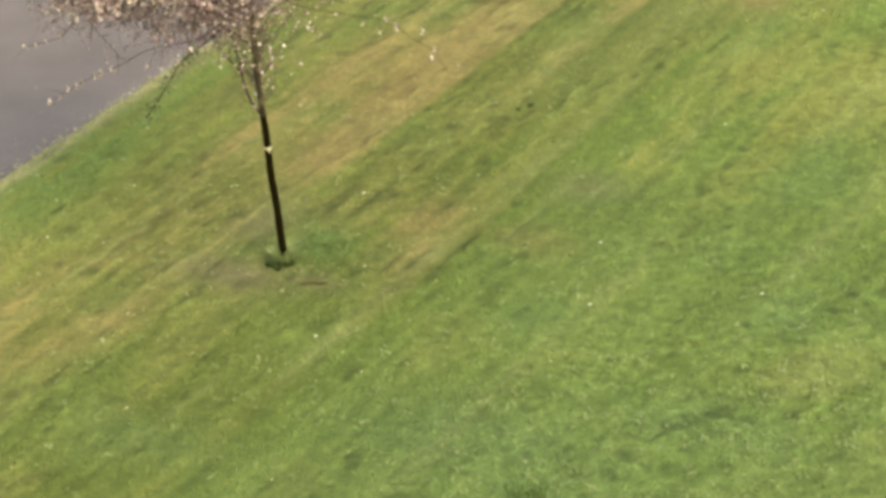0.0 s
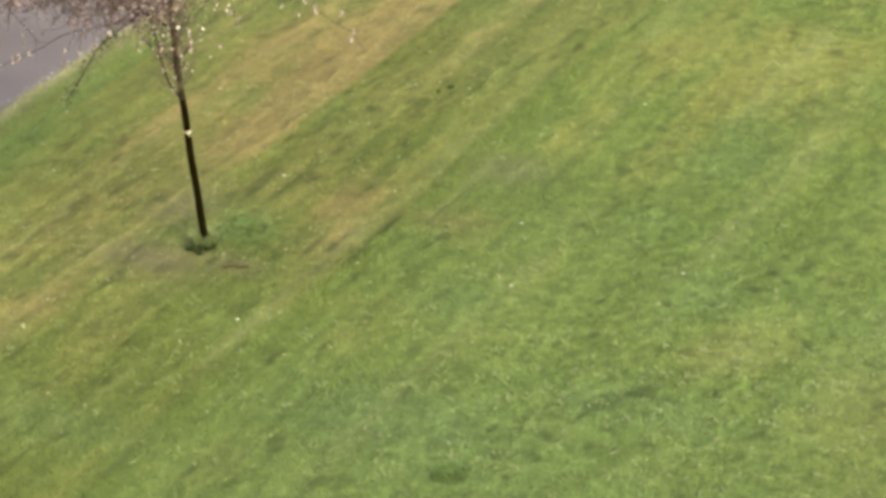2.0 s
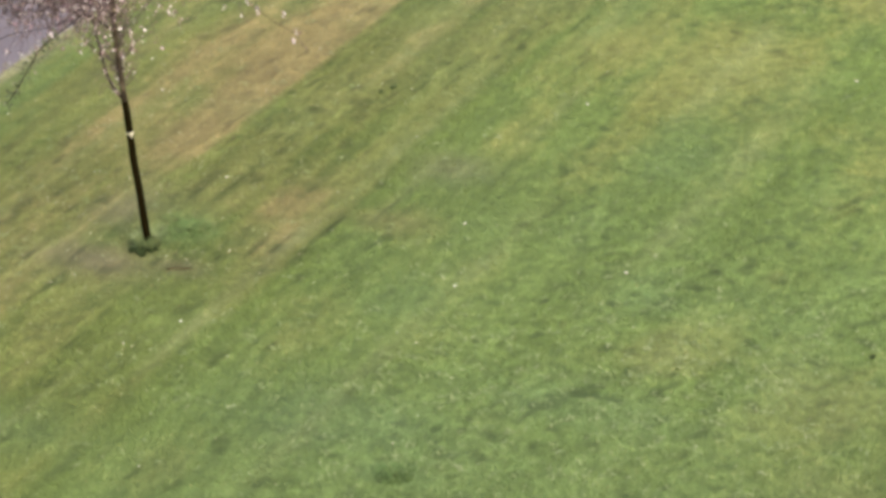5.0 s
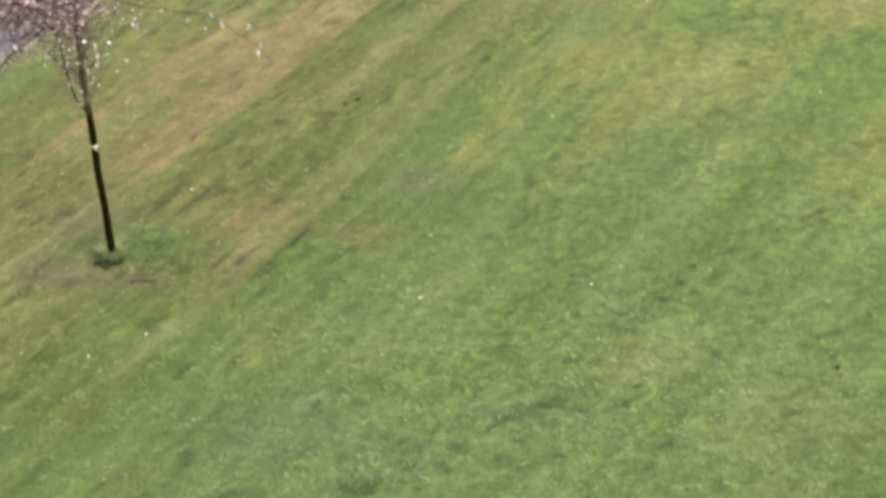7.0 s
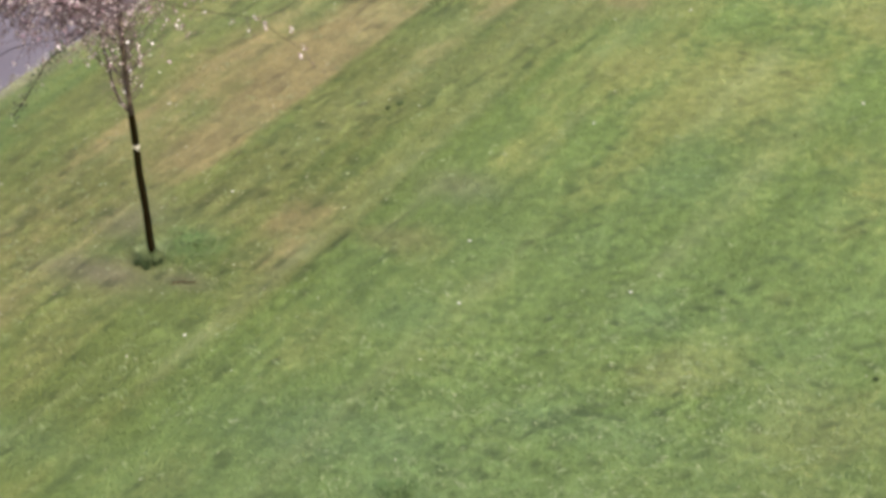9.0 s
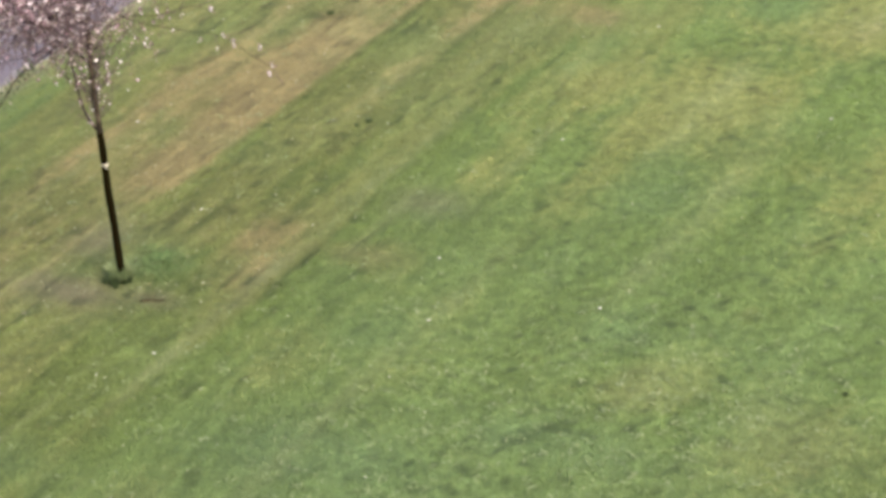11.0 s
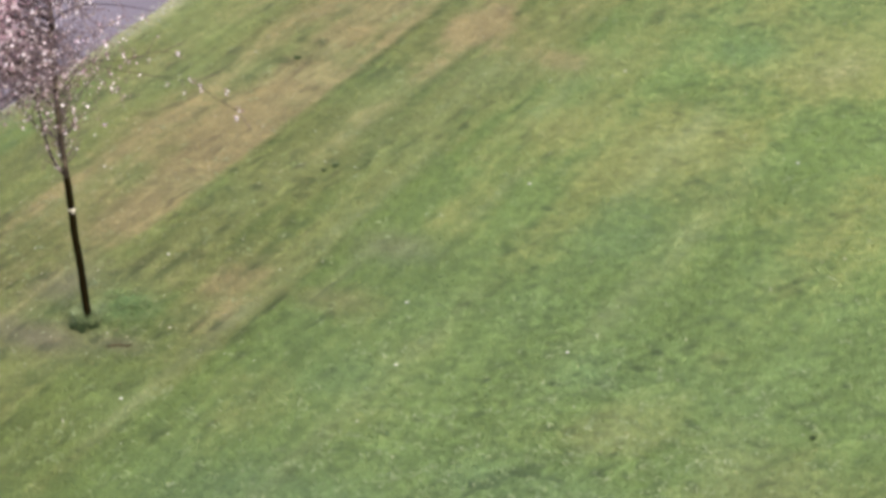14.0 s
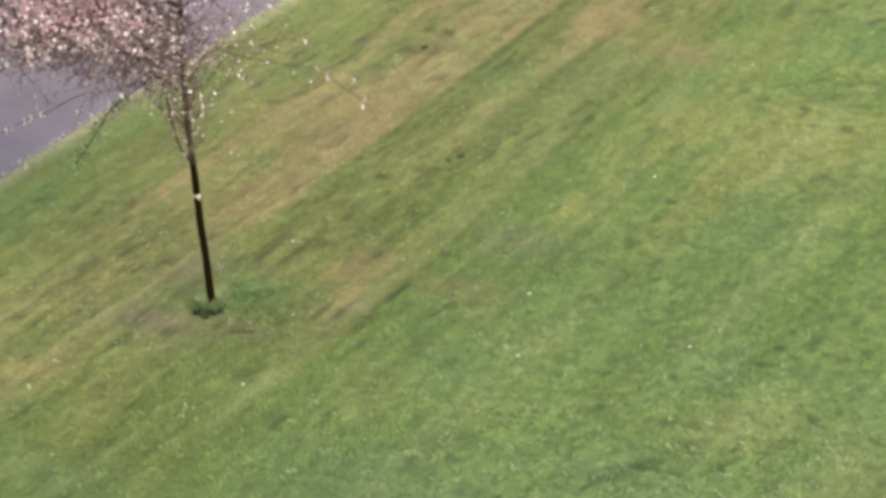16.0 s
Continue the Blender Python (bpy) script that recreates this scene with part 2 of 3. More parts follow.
def mat_blades():
    m, n, l, s = material("grass_blades", 0.62, 0.25)
    at_ = n.new("ShaderNodeAttribute")
    at_.attribute_name = "blade_colour"
    l.new(at_.outputs["Color"], s.inputs["Base Color"])
    return m


def mat_asphalt():
    m, n, l, s = material("old_asphalt", 0.85, 0.3)
    broad, grit = noise_tex(n, l, 0.9, 5), noise_tex(n, l, 90, 3)
    r1 = ramp(n, [(0.3, (0.088, 0.072, 0.082)), (0.7, (0.118, 0.098, 0.112))])
    r2 = ramp(n, [(0.35, (0.35, 0.35, 0.35)), (0.65, (0.65, 0.65, 0.65))])
    mix = n.new("ShaderNodeMix")
    mix.data_type, mix.blend_type = "RGBA", "OVERLAY"
    mix.inputs["Factor"].default_value = 0.7
    l.new(broad.outputs["Fac"], r1.inputs["Fac"])
    l.new(grit.outputs["Fac"], r2.inputs["Fac"])
    l.new(r1.outputs["Color"], mix.inputs["A"])
    l.new(r2.outputs["Color"], mix.inputs["B"])
    l.new(mix.outputs["Result"], s.inputs["Base Color"])
    bump(n, l, s, grit.outputs["Fac"], 0.5, 0.006)
    return m


def mat_noise(name, stops, scale, rough=0.85, bumpy=0.4, depth=0.005, spec=0.08):
    m, n, l, s = material(name, rough, 0.25)
    t = noise_tex(n, l, scale, 5)
    r = ramp(n, stops)
    l.new(t.outputs["Fac"], r.inputs["Fac"])
    l.new(r.outputs["Color"], s.inputs["Base Color"])
    bump(n, l, s, t.outputs["Fac"], bumpy, depth)
    s.inputs["Specular IOR Level"].default_value = spec
    return m


def mat_island(name, stops, rough=0.6, through_light=0.0):
    """A colour of its own for each loose piece of the mesh."""
    m, n, l, s = material(name, rough, 0.2)
    g = n.new("ShaderNodeNewGeometry")
    r = ramp(n, stops)
    l.new(g.outputs["Random Per Island"], r.inputs["Fac"])
    l.new(r.outputs["Color"], s.inputs["Base Color"])
    if through_light:
        t = n.new("ShaderNodeBsdfTranslucent")
        mix = n.new("ShaderNodeMixShader")
        mix.inputs["Fac"].default_value = through_light
        l.new(r.outputs["Color"], t.inputs["Color"])
        l.new(s.outputs[0], mix.inputs[1])
        l.new(t.outputs[0], mix.inputs[2])
        l.new(mix.outputs[0], n["Material Output"].inputs["Surface"])
    return m


TURF, BLADES, ASPHALT = mat_turf(), mat_blades(), mat_asphalt()
BARK = mat_noise("dark_bark", [(0.3, (0.003, 0.0022, 0.0009)), (0.6, (0.006, 0.0046, 0.0015)), (0.85, (0.02, 0.016, 0.006))], 30, 0.95, 0.6, 0.01, 0.0)
BARK_GREY = mat_noise("lichened_bark", [(0.3, (0.012, 0.009, 0.006)), (0.5, (0.028, 0.021, 0.014)), (0.7, (0.075, 0.060, 0.040))], 9, 0.85, 0.8, 0.01)
TWIG = mat_noise("twig_bark", [(0.3, (0.038, 0.026, 0.029)), (0.7, (0.105, 0.076, 0.078))], 12)
DARK_LIMB = mat_noise("limb_bark", [(0.3, (0.010, 0.006, 0.007)), (0.7, (0.030, 0.019, 0.021))], 20)
PETAL = mat_island("blossom_petals", [(0.0, (0.26, 0.16, 0.19)), (0.4, (0.37, 0.24, 0.28)), (0.75, (0.51, 0.385, 0.425)), (1.0, (0.74, 0.66, 0.69))], 0.6, 0.45)
PALE_PETAL = mat_island("pale_petals", [(0.0, (0.24, 0.175, 0.18)), (0.55, (0.36, 0.29, 0.295)), (1.0, (0.60, 0.54, 0.54))], 0.6, 0.3)
BUD = mat_island("mauve_buds", [(0.0, (0.15, 0.095, 0.10)), (0.5, (0.26, 0.18, 0.185)), (1.0, (0.45, 0.36, 0.365))], 0.6, 0.3)
LEAF = mat_island("young_leaves", [(0.0, (0.09, 0.052, 0.052)), (0.5, (0.14, 0.092, 0.082)), (1.0, (0.19, 0.155, 0.10))], 0.55, 0.25)
DARK_LEAF = mat_island("dark_leaves", [(0.0, (0.03, 0.04, 0.018)), (0.7, (0.075, 0.095, 0.045)), (1.0, (0.19, 0.18, 0.12))], 0.6)
FALLEN = mat_island("fallen_petals", [(0.0, (0.24, 0.22, 0.15)), (0.55, (0.37, 0.34, 0.25)), (1.0, (0.60, 0.57, 0.47))], 0.7)
FALLEN_WHITE = mat_island("fallen_blossom_petals", [(0.0, (0.36, 0.35, 0.28)), (1.0, (0.52, 0.50, 0.43))], 0.6)
GRIT = mat_island("pale_grit", [(0.0, (0.13, 0.125, 0.10)), (0.6, (0.19, 0.185, 0.15)), (1.0, (0.32, 0.31, 0.27))], 0.9)
LITTER = mat_island("leaf_crumbs", [(0.0, (0.045, 0.032, 0.02)), (0.7, (0.10, 0.075, 0.045)), (1.0, (0.18, 0.13, 0.075))], 0.8)
STRAND = mat_island("pale_strands", [(0.0, (0.13, 0.168, 0.066)), (0.65, (0.17, 0.20, 0.092)), (1.0, (0.26, 0.28, 0.155))], 0.7)
SOIL = mat_noise("dark_soil", [(0.3, (0.020, 0.018, 0.009)), (0.7, (0.062, 0.053, 0.027))], 60, 0.95, 0.8, 0.01)
TUFT = mat_island("tuft_blades", [(0.0, (0.046, 0.084, 0.026)), (0.6, (0.076, 0.124, 0.040)), (1.0, (0.125, 0.165, 0.064))], 0.6)
PALE_TUFT = mat_island("pale_tuft_blades", [(0.0, (0.10, 0.14, 0.055)), (0.6, (0.15, 0.185, 0.08)), (1.0, (0.22, 0.24, 0.13))], 0.6)
DARK_TUFT = mat_island("dark_tuft_blades", [(0.0, (0.018, 0.032, 0.012)), (1.0, (0.06, 0.085, 0.03))], 0.7)
TIE = mat_noise("bleached_tie", [(0.3, (0.17, 0.155, 0.11)), (0.7, (0.34, 0.315, 0.24))], 50)


# ---- mesh helpers ----
def mesh_of(name, verts, faces, mat, smooth=False):
    me = bpy.data.meshes.new(name)
    me.from_pydata([tuple(v) for v in verts], [], faces)
    me.materials.append(mat)
    if smooth:
        me.polygons.foreach_set("use_smooth", [True] * len(me.polygons))
    me.update()
    return me


def part(name, verts, faces, mat, parent, label="", smooth=False, kind=""):
    ob = new(name, mesh_of(name, verts, faces, mat, smooth))
    ob.parent = parent
    return tagged(ob, label=label, kind=kind)


def big_mesh(name, co, tris, mat):
    """A mesh of many triangles from arrays."""
    me = bpy.data.meshes.new(name)
    me.vertices.add(len(co))
    me.vertices.foreach_set("co", co.astype(np.float32).ravel())
    me.loops.add(tris.size)
    me.loops.foreach_set("vertex_index", tris.astype(np.int32).ravel())
    me.polygons.add(len(tris))
    me.polygons.foreach_set("loop_start", np.arange(0, tris.size, 3, dtype=np.int32))
    me.materials.append(mat)
    me.update(calc_edges=True)
    return me


def smooth_line(points, per=4):
    """A rounder polyline through the points (Catmull-Rom)."""
    p = [Vector(q) for q in points]
    p = [p[0] * 2 - p[1], *p, p[-1] * 2 - p[-2]]
    out = []
    for i in range(1, len(p) - 2):
        for k in range(per):
            t = k / per
            out.append(0.5 * ((2 * p[i]) + (p[i + 1] - p[i - 1]) * t + (2 * p[i - 1] - 5 * p[i] + 4 * p[i + 1] - p[i + 2]) * t * t
                              + (3 * p[i] - p[i - 1] - 3 * p[i + 1] + p[i + 2]) * t**3))
    return out + [p[-2]]


def tube(line, radii, sides=6, rough=0.0, rng=None):
    """Verts and faces of a closed tapering tube."""
    verts, faces = [], []
    n = len(line)
    ref = Vector((0.3, 0.9, 0.1)).normalized()
    for i, p in enumerate(line):
        d = (line[min(i + 1, n - 1)] - line[max(i - 1, 0)]).normalized()
        u = d.cross(ref).normalized()
        if u.length < 0.1:
            u = d.orthogonal().normalized()
        v = d.cross(u)
        for k in range(sides):
            w = 2 * math.pi * k / sides
            r = radii[i] * (1 + (rng.uniform(-rough, rough) if rng else 0))
            verts.append(p + (u * math.cos(w) + v * math.sin(w)) * r)
    for i in range(n - 1):
        for k in range(sides):
            a, b = i * sides + k, i * sides + (k + 1) % sides
            faces.append((a, b, b + sides, a + sides))
    faces.append(tuple(reversed(range(sides))))
    faces.append(tuple(range((n - 1) * sides, n * sides)))
    return verts, faces


class Heap:
    """Gathers many small pieces for one mesh."""

    def __init__(self):
        self.v, self.f = [], []

    def add(self, verts, faces):
        o = len(self.v)
        self.v += [tuple(q) for q in verts]
        self.f += [tuple(o + i for i in face) for face in faces]


# ---- the ground: one sheet to the horizon ----
def axis(lo, hi, fine):
    near = np.arange(lo, hi + 1e-6, fine)
    out = 0.15 * 1.35 ** np.arange(1, 29)
    return np.concatenate([lo - np.cumsum(out)[::-1], near, hi + np.cumsum(out)])


def build_ground():
    xs, ys = axis(-11, 10, 0.05), axis(20, 42, 0.06)
    gx, gy = np.meshgrid(xs, ys)
    x, y = gx.ravel(), gy.ravel()
    co = np.stack([x, y, ground_z(x, y)], 1)
    nx, ny = len(xs), len(ys)
    i = (np.arange(ny - 1)[:, None] * nx + np.arange(nx - 1)[None, :]).ravel()
    tris = np.concatenate([np.stack([i, i + 1, i + nx + 1], 1), np.stack([i, i + nx + 1, i + nx], 1)])
    me = big_mesh("ground", co, tris, TURF)
    # ground coloured darker than the blades, painting shade into the gaps between them
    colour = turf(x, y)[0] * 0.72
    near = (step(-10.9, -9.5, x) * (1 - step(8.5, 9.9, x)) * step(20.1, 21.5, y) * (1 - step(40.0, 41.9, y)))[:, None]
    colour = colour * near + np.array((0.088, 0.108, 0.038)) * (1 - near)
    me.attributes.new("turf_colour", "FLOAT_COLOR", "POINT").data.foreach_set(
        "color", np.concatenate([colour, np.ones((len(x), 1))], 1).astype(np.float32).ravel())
    me.polygons.foreach_set("use_smooth", np.ones(len(tris), bool))
    return tagged(new("ground", me), "mown lawn ground with worn dry bands", "lawn", kind="structure")


def build_path():
    """A strip of old asphalt with a worn, wavering edge."""
    verts, faces = [], []
    rows, cols = 420, 7
    for i in range(rows):
        a = -90 + 180 * i / (rows - 1)
        near = PATH_EDGE + 0.05 * (noise.noise((a * 1.7, 0, 0)) + 0.6 * noise.noise((a * 6, 3, 0)))
        far = PATH_EDGE - PATH_WIDTH + 0.05 * noise.noise((a * 1.7, 9, 0))
        line = [(near, -0.03), (near - 0.004, 0.012)]
        line += [(near + (far - near) * k / (cols - 3), 0.014 + 0.02 * math.sin(math.pi * k / (cols - 3))) for k in range(1, cols - 3)]
        line += [(far, 0.012), (far - 0.004, -0.03)]
        verts += [at(a, c, z) for c, z in line]
    m = len(verts) // rows
    for i in range(rows - 1):
        for k in range(m - 1):
            o = i * m + k
            faces.append((o, o + 1, o + m + 1, o + m))
    ob = new("path", mesh_of("path", verts, faces, ASPHALT))
    return tagged(ob, "worn purple-grey asphalt path beside the lawn", "path", kind="structure")


def build_grass():
    """Short mown blades over the part of the lawn near the tree."""
    rng = np.random.default_rng(4)
    count = 1500000
    y = 22.0 + 18.0 * rng.random(count) ** 1.1
    half = 6.6 + (y - 22.0) * 0.19
    x = -0.6 + half * (2 * rng.random(count) - 1)
    a, c = ac_of(x, y)
    edge = PATH_EDGE + 0.16 * (vnoise(a * 2.2, 0 * a, 81) - 0.6) + 0.12 * (vnoise(a * 9, 0 * a, 82) - 0.5)
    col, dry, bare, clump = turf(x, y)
    keep = (c > edge) & (rng.random(count) > np.clip(bare * 0.75, 0, 0.6)) & (np.hypot(x - TREE.x, y - TREE.y) > 0.1)
    x, y, a, c, col, dry, clump = (q[keep] for q in (x, y, a, c, col, dry, clump))
    n = len(x)
    h = (0.012 + 0.015 * rng.random(n)) * (1.0 + 1.1 * clump) * (1.1 - 0.3 * np.clip(dry, 0, 1))
    h *= 1 + 1.2 * (rng.random(n) > 0.985)
    # the mower lays neighbouring bands opposite ways
    lay = np.where(np.sin(c * 5.7 + 0.5) > 0, 1.0, -1.0) * 0.10
    turn = rng.random(n) * 2 * np.pi
    lean = 0.75 * rng.random(n)
    tx = h * (lay * ALONG.x + lean * np.cos(turn))
    ty = h * (lay * ALONG.y + lean * np.sin(turn))
    spin = rng.random(n) * np.pi
    w = 0.005 + 0.004 * rng.random(n)
    sx, sy = np.cos(spin) * w, np.sin(spin) * w
    z = ground_z(x, y) - 0.003
    co = np.empty((n, 3, 3))
    co[:, 0] = np.stack([x - sx, y - sy, z], 1)
    co[:, 1] = np.stack([x + sx, y + sy, z], 1)
    co[:, 2] = np.stack([x + tx, y + ty, z + h], 1)
    me = big_mesh("grass", co.reshape(-1, 3), np.arange(n * 3).reshape(n, 3), BLADES)
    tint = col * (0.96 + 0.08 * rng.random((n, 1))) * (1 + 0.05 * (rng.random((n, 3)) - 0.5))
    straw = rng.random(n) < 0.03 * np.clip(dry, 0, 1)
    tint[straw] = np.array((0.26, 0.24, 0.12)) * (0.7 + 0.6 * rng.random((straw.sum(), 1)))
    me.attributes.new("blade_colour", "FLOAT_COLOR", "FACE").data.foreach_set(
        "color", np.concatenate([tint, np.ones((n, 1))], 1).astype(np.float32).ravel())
    return tagged(new("grass", me), "short mown grass, green with straw-dry bands", "grass", kind="stuff")


def build_strands():
    """Long bleached blades that the mower left lying, in loose wisps."""
    rng = random.Random(61)
    heap = Heap()
    for k in range(1500):
        if k < 420:
            a, c = rng.gauss(-0.6, 1.3), rng.gauss(7.2, 1.6)
        elif k < 660:
            a, c = rng.gauss(-2.2, 0.9), rng.gauss(4.2, 1.8)
        else:
            a, c = rng.uniform(-6, 11), rng.uniform(-4.2, 10)
        way = rng.uniform(0, 6.28)
        for _ in range(rng.randint(2, 6)):
            p = at(a + rng.gauss(0, 0.04), c + rng.gauss(0, 0.04))
            z = float(ground_z(np.array([p.x]), np.array([p.y]))[0]) + rng.uniform(0.012, 0.03)
            w, h = way + rng.gauss(0, 0.5), rng.uniform(0.03, 0.085)
            d, up = Vector((math.cos(w), math.sin(w), 0)), Vector((0, 0, 1))
            s = Vector((-d.y, d.x, 0)) * rng.uniform(0.003, 0.006)
            q = Vector((p.x, p.y, z))
            m, t = q + d * h * 0.55 + s * 2 + up * h * 0.2, q + d * h + up * 0.002
            heap.add([q - s, q + s, m + s, m - s, t], [(0, 1, 2, 3), (3, 2, 4)])
    ob = new("dry_strands", mesh_of("dry_strands", heap.v, heap.f, STRAND))
    return tagged(ob, "pale bent grass strands lying on the lawn", "grass", kind="stuff")


build_ground()
build_path()
build_grass()
build_strands()


# ---- the flowering tree ----
def flower(heap, place, size, rng, petals=5):
    """A cupped flower of broad petals."""
    n = Vector((rng.gauss(0, 1), rng.gauss(0, 1), rng.gauss(0.3, 1))).normalized()
    u = n.orthogonal().normalized()
    v = n.cross(u)
    verts, faces = [place], []
    w0 = rng.random() * 6.28
    for k in range(petals):
        w = w0 + 2 * math.pi * k / petals
        d = u * math.cos(w) + v * math.sin(w)
        s = n.cross(d)
        o = len(verts)
        verts += [place + d * size * 0.62 + s * size * 0.42 + n * size * 0.2, place + d * size + n * size * 0.38,
                  place + d * size * 0.62 - s * size * 0.42 + n * size * 0.2]
        faces.append((0, o, o + 1, o + 2))
    heap.add(verts, faces)


def leaf(heap, place, size, rng):
    d = Vector((rng.gauss(0, 1), rng.gauss(0, 1), rng.gauss(0, 0.8))).normalized()
    s = d.orthogonal().normalized() * size * 0.3
    up = d.cross(s).normalized() * size * 0.12
    heap.add([place, place + d * size * 0.5 + s + up, place + d * size, place + d * size * 0.5 - s + up], [(0, 1, 2), (0, 2, 3)])


def cluster(heap, place, count, spread, rng, size=0.017, tall=1.0):
    for _ in range(count):
        q = place + Vector((rng.gauss(0, spread), rng.gauss(0, spread), rng.gauss(0, spread * tall)))
        flower(heap, q, size * rng.uniform(0.75, 1.25), rng)


# limbs that can be told apart, from the tree's foot in metres: line, thick end, thin end, bloom
TOLD_LIMBS = [
    ([(-0.03, 0, 1.80), (-0.15, 0.0, 2.02), (-0.20, 0.0, 2.22), (-0.24, 0.02, 2.48), (-0.27, 0.03, 2.75), (-0.29, 0.05, 3.1), (-0.34, 0.05, 3.6)], 0.017, 0.006, 0.5),
    ([(-0.02, 0, 3.12), (-0.08, -0.3, 3.30), (-0.31, -0.3, 3.36), (-0.58, -0.3, 3.33), (-0.80, -0.32, 3.34), (-1.05, -0.34, 3.42)], 0.028, 0.010, 0.3),
    ([(0.0, 0, 3.66), (-0.03, -0.15, 3.80), (-0.14, -0.2, 3.86), (-0.30, -0.2, 3.84), (-0.8, -0.25, 4.0), (-1.6, -0.3, 4.1)], 0.034, 0.008, 1.0),
    ([(-0.02, 0, 2.88), (0.20, 0.15, 3.06), (0.42, 0.2, 3.12), (0.75, 0.2, 3.11), (1.12, 0.2, 3.19), (1.36, 0.2, 3.11)], 0.005, 0.002, 0.35),
    ([(0.0, 0, 3.45), (0.25, -0.15, 3.36), (0.50, -0.2, 3.22), (0.96, -0.2, 3.09), (1.46, -0.2, 2.97), (1.73, -0.2, 2.75), (1.98, -0.2, 2.56)], 0.005, 0.002, 0.5),
    ([(-0.02, 0, 3.2), (-0.18, -0.3, 3.22), (-0.46, -0.4, 3.05), (-0.69, -0.4, 2.95), (-1.16, -0.4, 2.88), (-1.49, -0.4, 2.72), (-1.88, -0.4, 2.57), (-2.36, -0.4, 2.31)], 0.007, 0.0025, 0.45),
    ([(-0.18, -0.35, 3.22), (-0.40, -0.55, 3.06), (-0.74, -0.6, 2.84), (-0.92, -0.6, 2.62), (-1.05, -0.6, 2.42), (-1.25, -0.6, 2.15)], 0.009, 0.006, 0.06),
    ([(-0.8, -0.25, 4.0), (-1.3, -0.4, 3.86), (-1.56, -0.5, 3.67), (-1.98, -0.5, 3.24), (-2.14, -0.5, 3.12), (-2.5, -0.5, 3.04)], 0.006, 0.003, 0.55),
    ([(-1.3, -0.4, 3.86), (-1.68, -0.5, 3.68), (-1.75, -0.5, 3.32), (-1.56, -0.5, 2.99), (-1.48, -0.5, 2.86)], 0.005, 0.003, 0.45),
    ([(-0.04, 0, 2.64), (-0.22, -0.08, 2.87), (-0.44, -0.14, 3.02), (-0.52, -0.15, 3.2), (-0.66, -0.2, 3.45)], 0.015, 0.006, 0.4),
    ([(-0.22, 0.0, 2.36), (-0.30, -0.03, 2.5), (-0.40, -0.06, 2.66), (-0.5, -0.08, 2.9)], 0.008, 0.003, 0.3),
    ([(0.0, 0, 3.7), (0.3, 0.3, 3.75), (0.75, 0.45, 3.66), (1.1, 0.5, 3.55)], 0.012, 0.003, 0.4),
]
TRUNK = [(0.04, 0, -0.08), (0.025, 0, 0.2), (0.01, 0, 0.67), (-0.015, 0, 1.1), (-0.02, 0, 1.43), (-0.03, 0, 1.82), (-0.04, 0, 2.17), (-0.045, 0, 2.51),
         (-0.04, 0, 2.85), (-0.025, 0, 3.19), (0.0, 0, 3.53), (0.0, 0.02, 3.9), (-0.05, 0.03, 4.4), (-0.08, 0.02, 4.9), (-0.15, 0.0, 5.4)]


# bright bunches at the ends of shoots
BUNCHES = [(0.54, 0.2, 3.18), (0.73, 0.2, 3.17), (1.33, 0.2, 3.15), (0.60, -0.2, 2.94), (0.65, -0.2, 2.93), (1.2, -0.2, 2.95), (1.47, -0.2, 2.99),
           (1.57, -0.2, 2.88), (1.85, -0.2, 2.82), (1.97, -0.2, 2.6), (1.93, -0.2, 2.5), (0.15, -0.2, 2.73), (0.16, -0.2, 2.6), (1.02, -0.2, 3.75), (0.67, -0.2, 3.71),
           (-0.2, 0, 2.21), (-0.14, 0, 1.98), (-0.23, 0, 2.4), (0.13, 0, 2.42), (0.0, 0, 3.65), (-0.53, -0.4, 3.43), (-0.59, -0.4, 3.25), (-0.74, -0.4, 3.25), (-1.13, -0.4, 3.04),
           (-1.21, -0.4, 2.68), (-1.95, -0.4, 2.54), (-1.79, -0.4, 2.6), (-1.64, -0.4, 2.92), (-1.77, -0.4, 3.28), (-0.85, -0.6, 2.75),
           (-1.6, -0.4, 2.68), (-1.72, -0.4, 2.65), (-2.02, -0.4, 2.5), (-2.12, -0.4, 2.46), (-2.22, -0.4, 2.38), (-2.34, -0.4, 2.33),
           (-2.1, -0.5, 3.15), (-2.25, -0.5, 3.1), (-2.38, -0.5, 3.07), (-2.5, -0.5, 3.05), (-1.25, -0.4, 3.35), (-1.02, -0.4, 3.42)]


def trunk_radius(z):
    for (z0, r0), (z1, r1) in zip(((-0.1, 0.066), (0.12, 0.046), (1.8, 0.040), (1.95, 0.034), (3.6, 0.026)), ((0.12, 0.046), (1.8, 0.040), (1.95, 0.034), (3.6, 0.026), (5.5, 0.006))):
        if z <= z1:
            return r0 + (r1 - r0) * (z - z0) / (z1 - z0)
    return 0.006


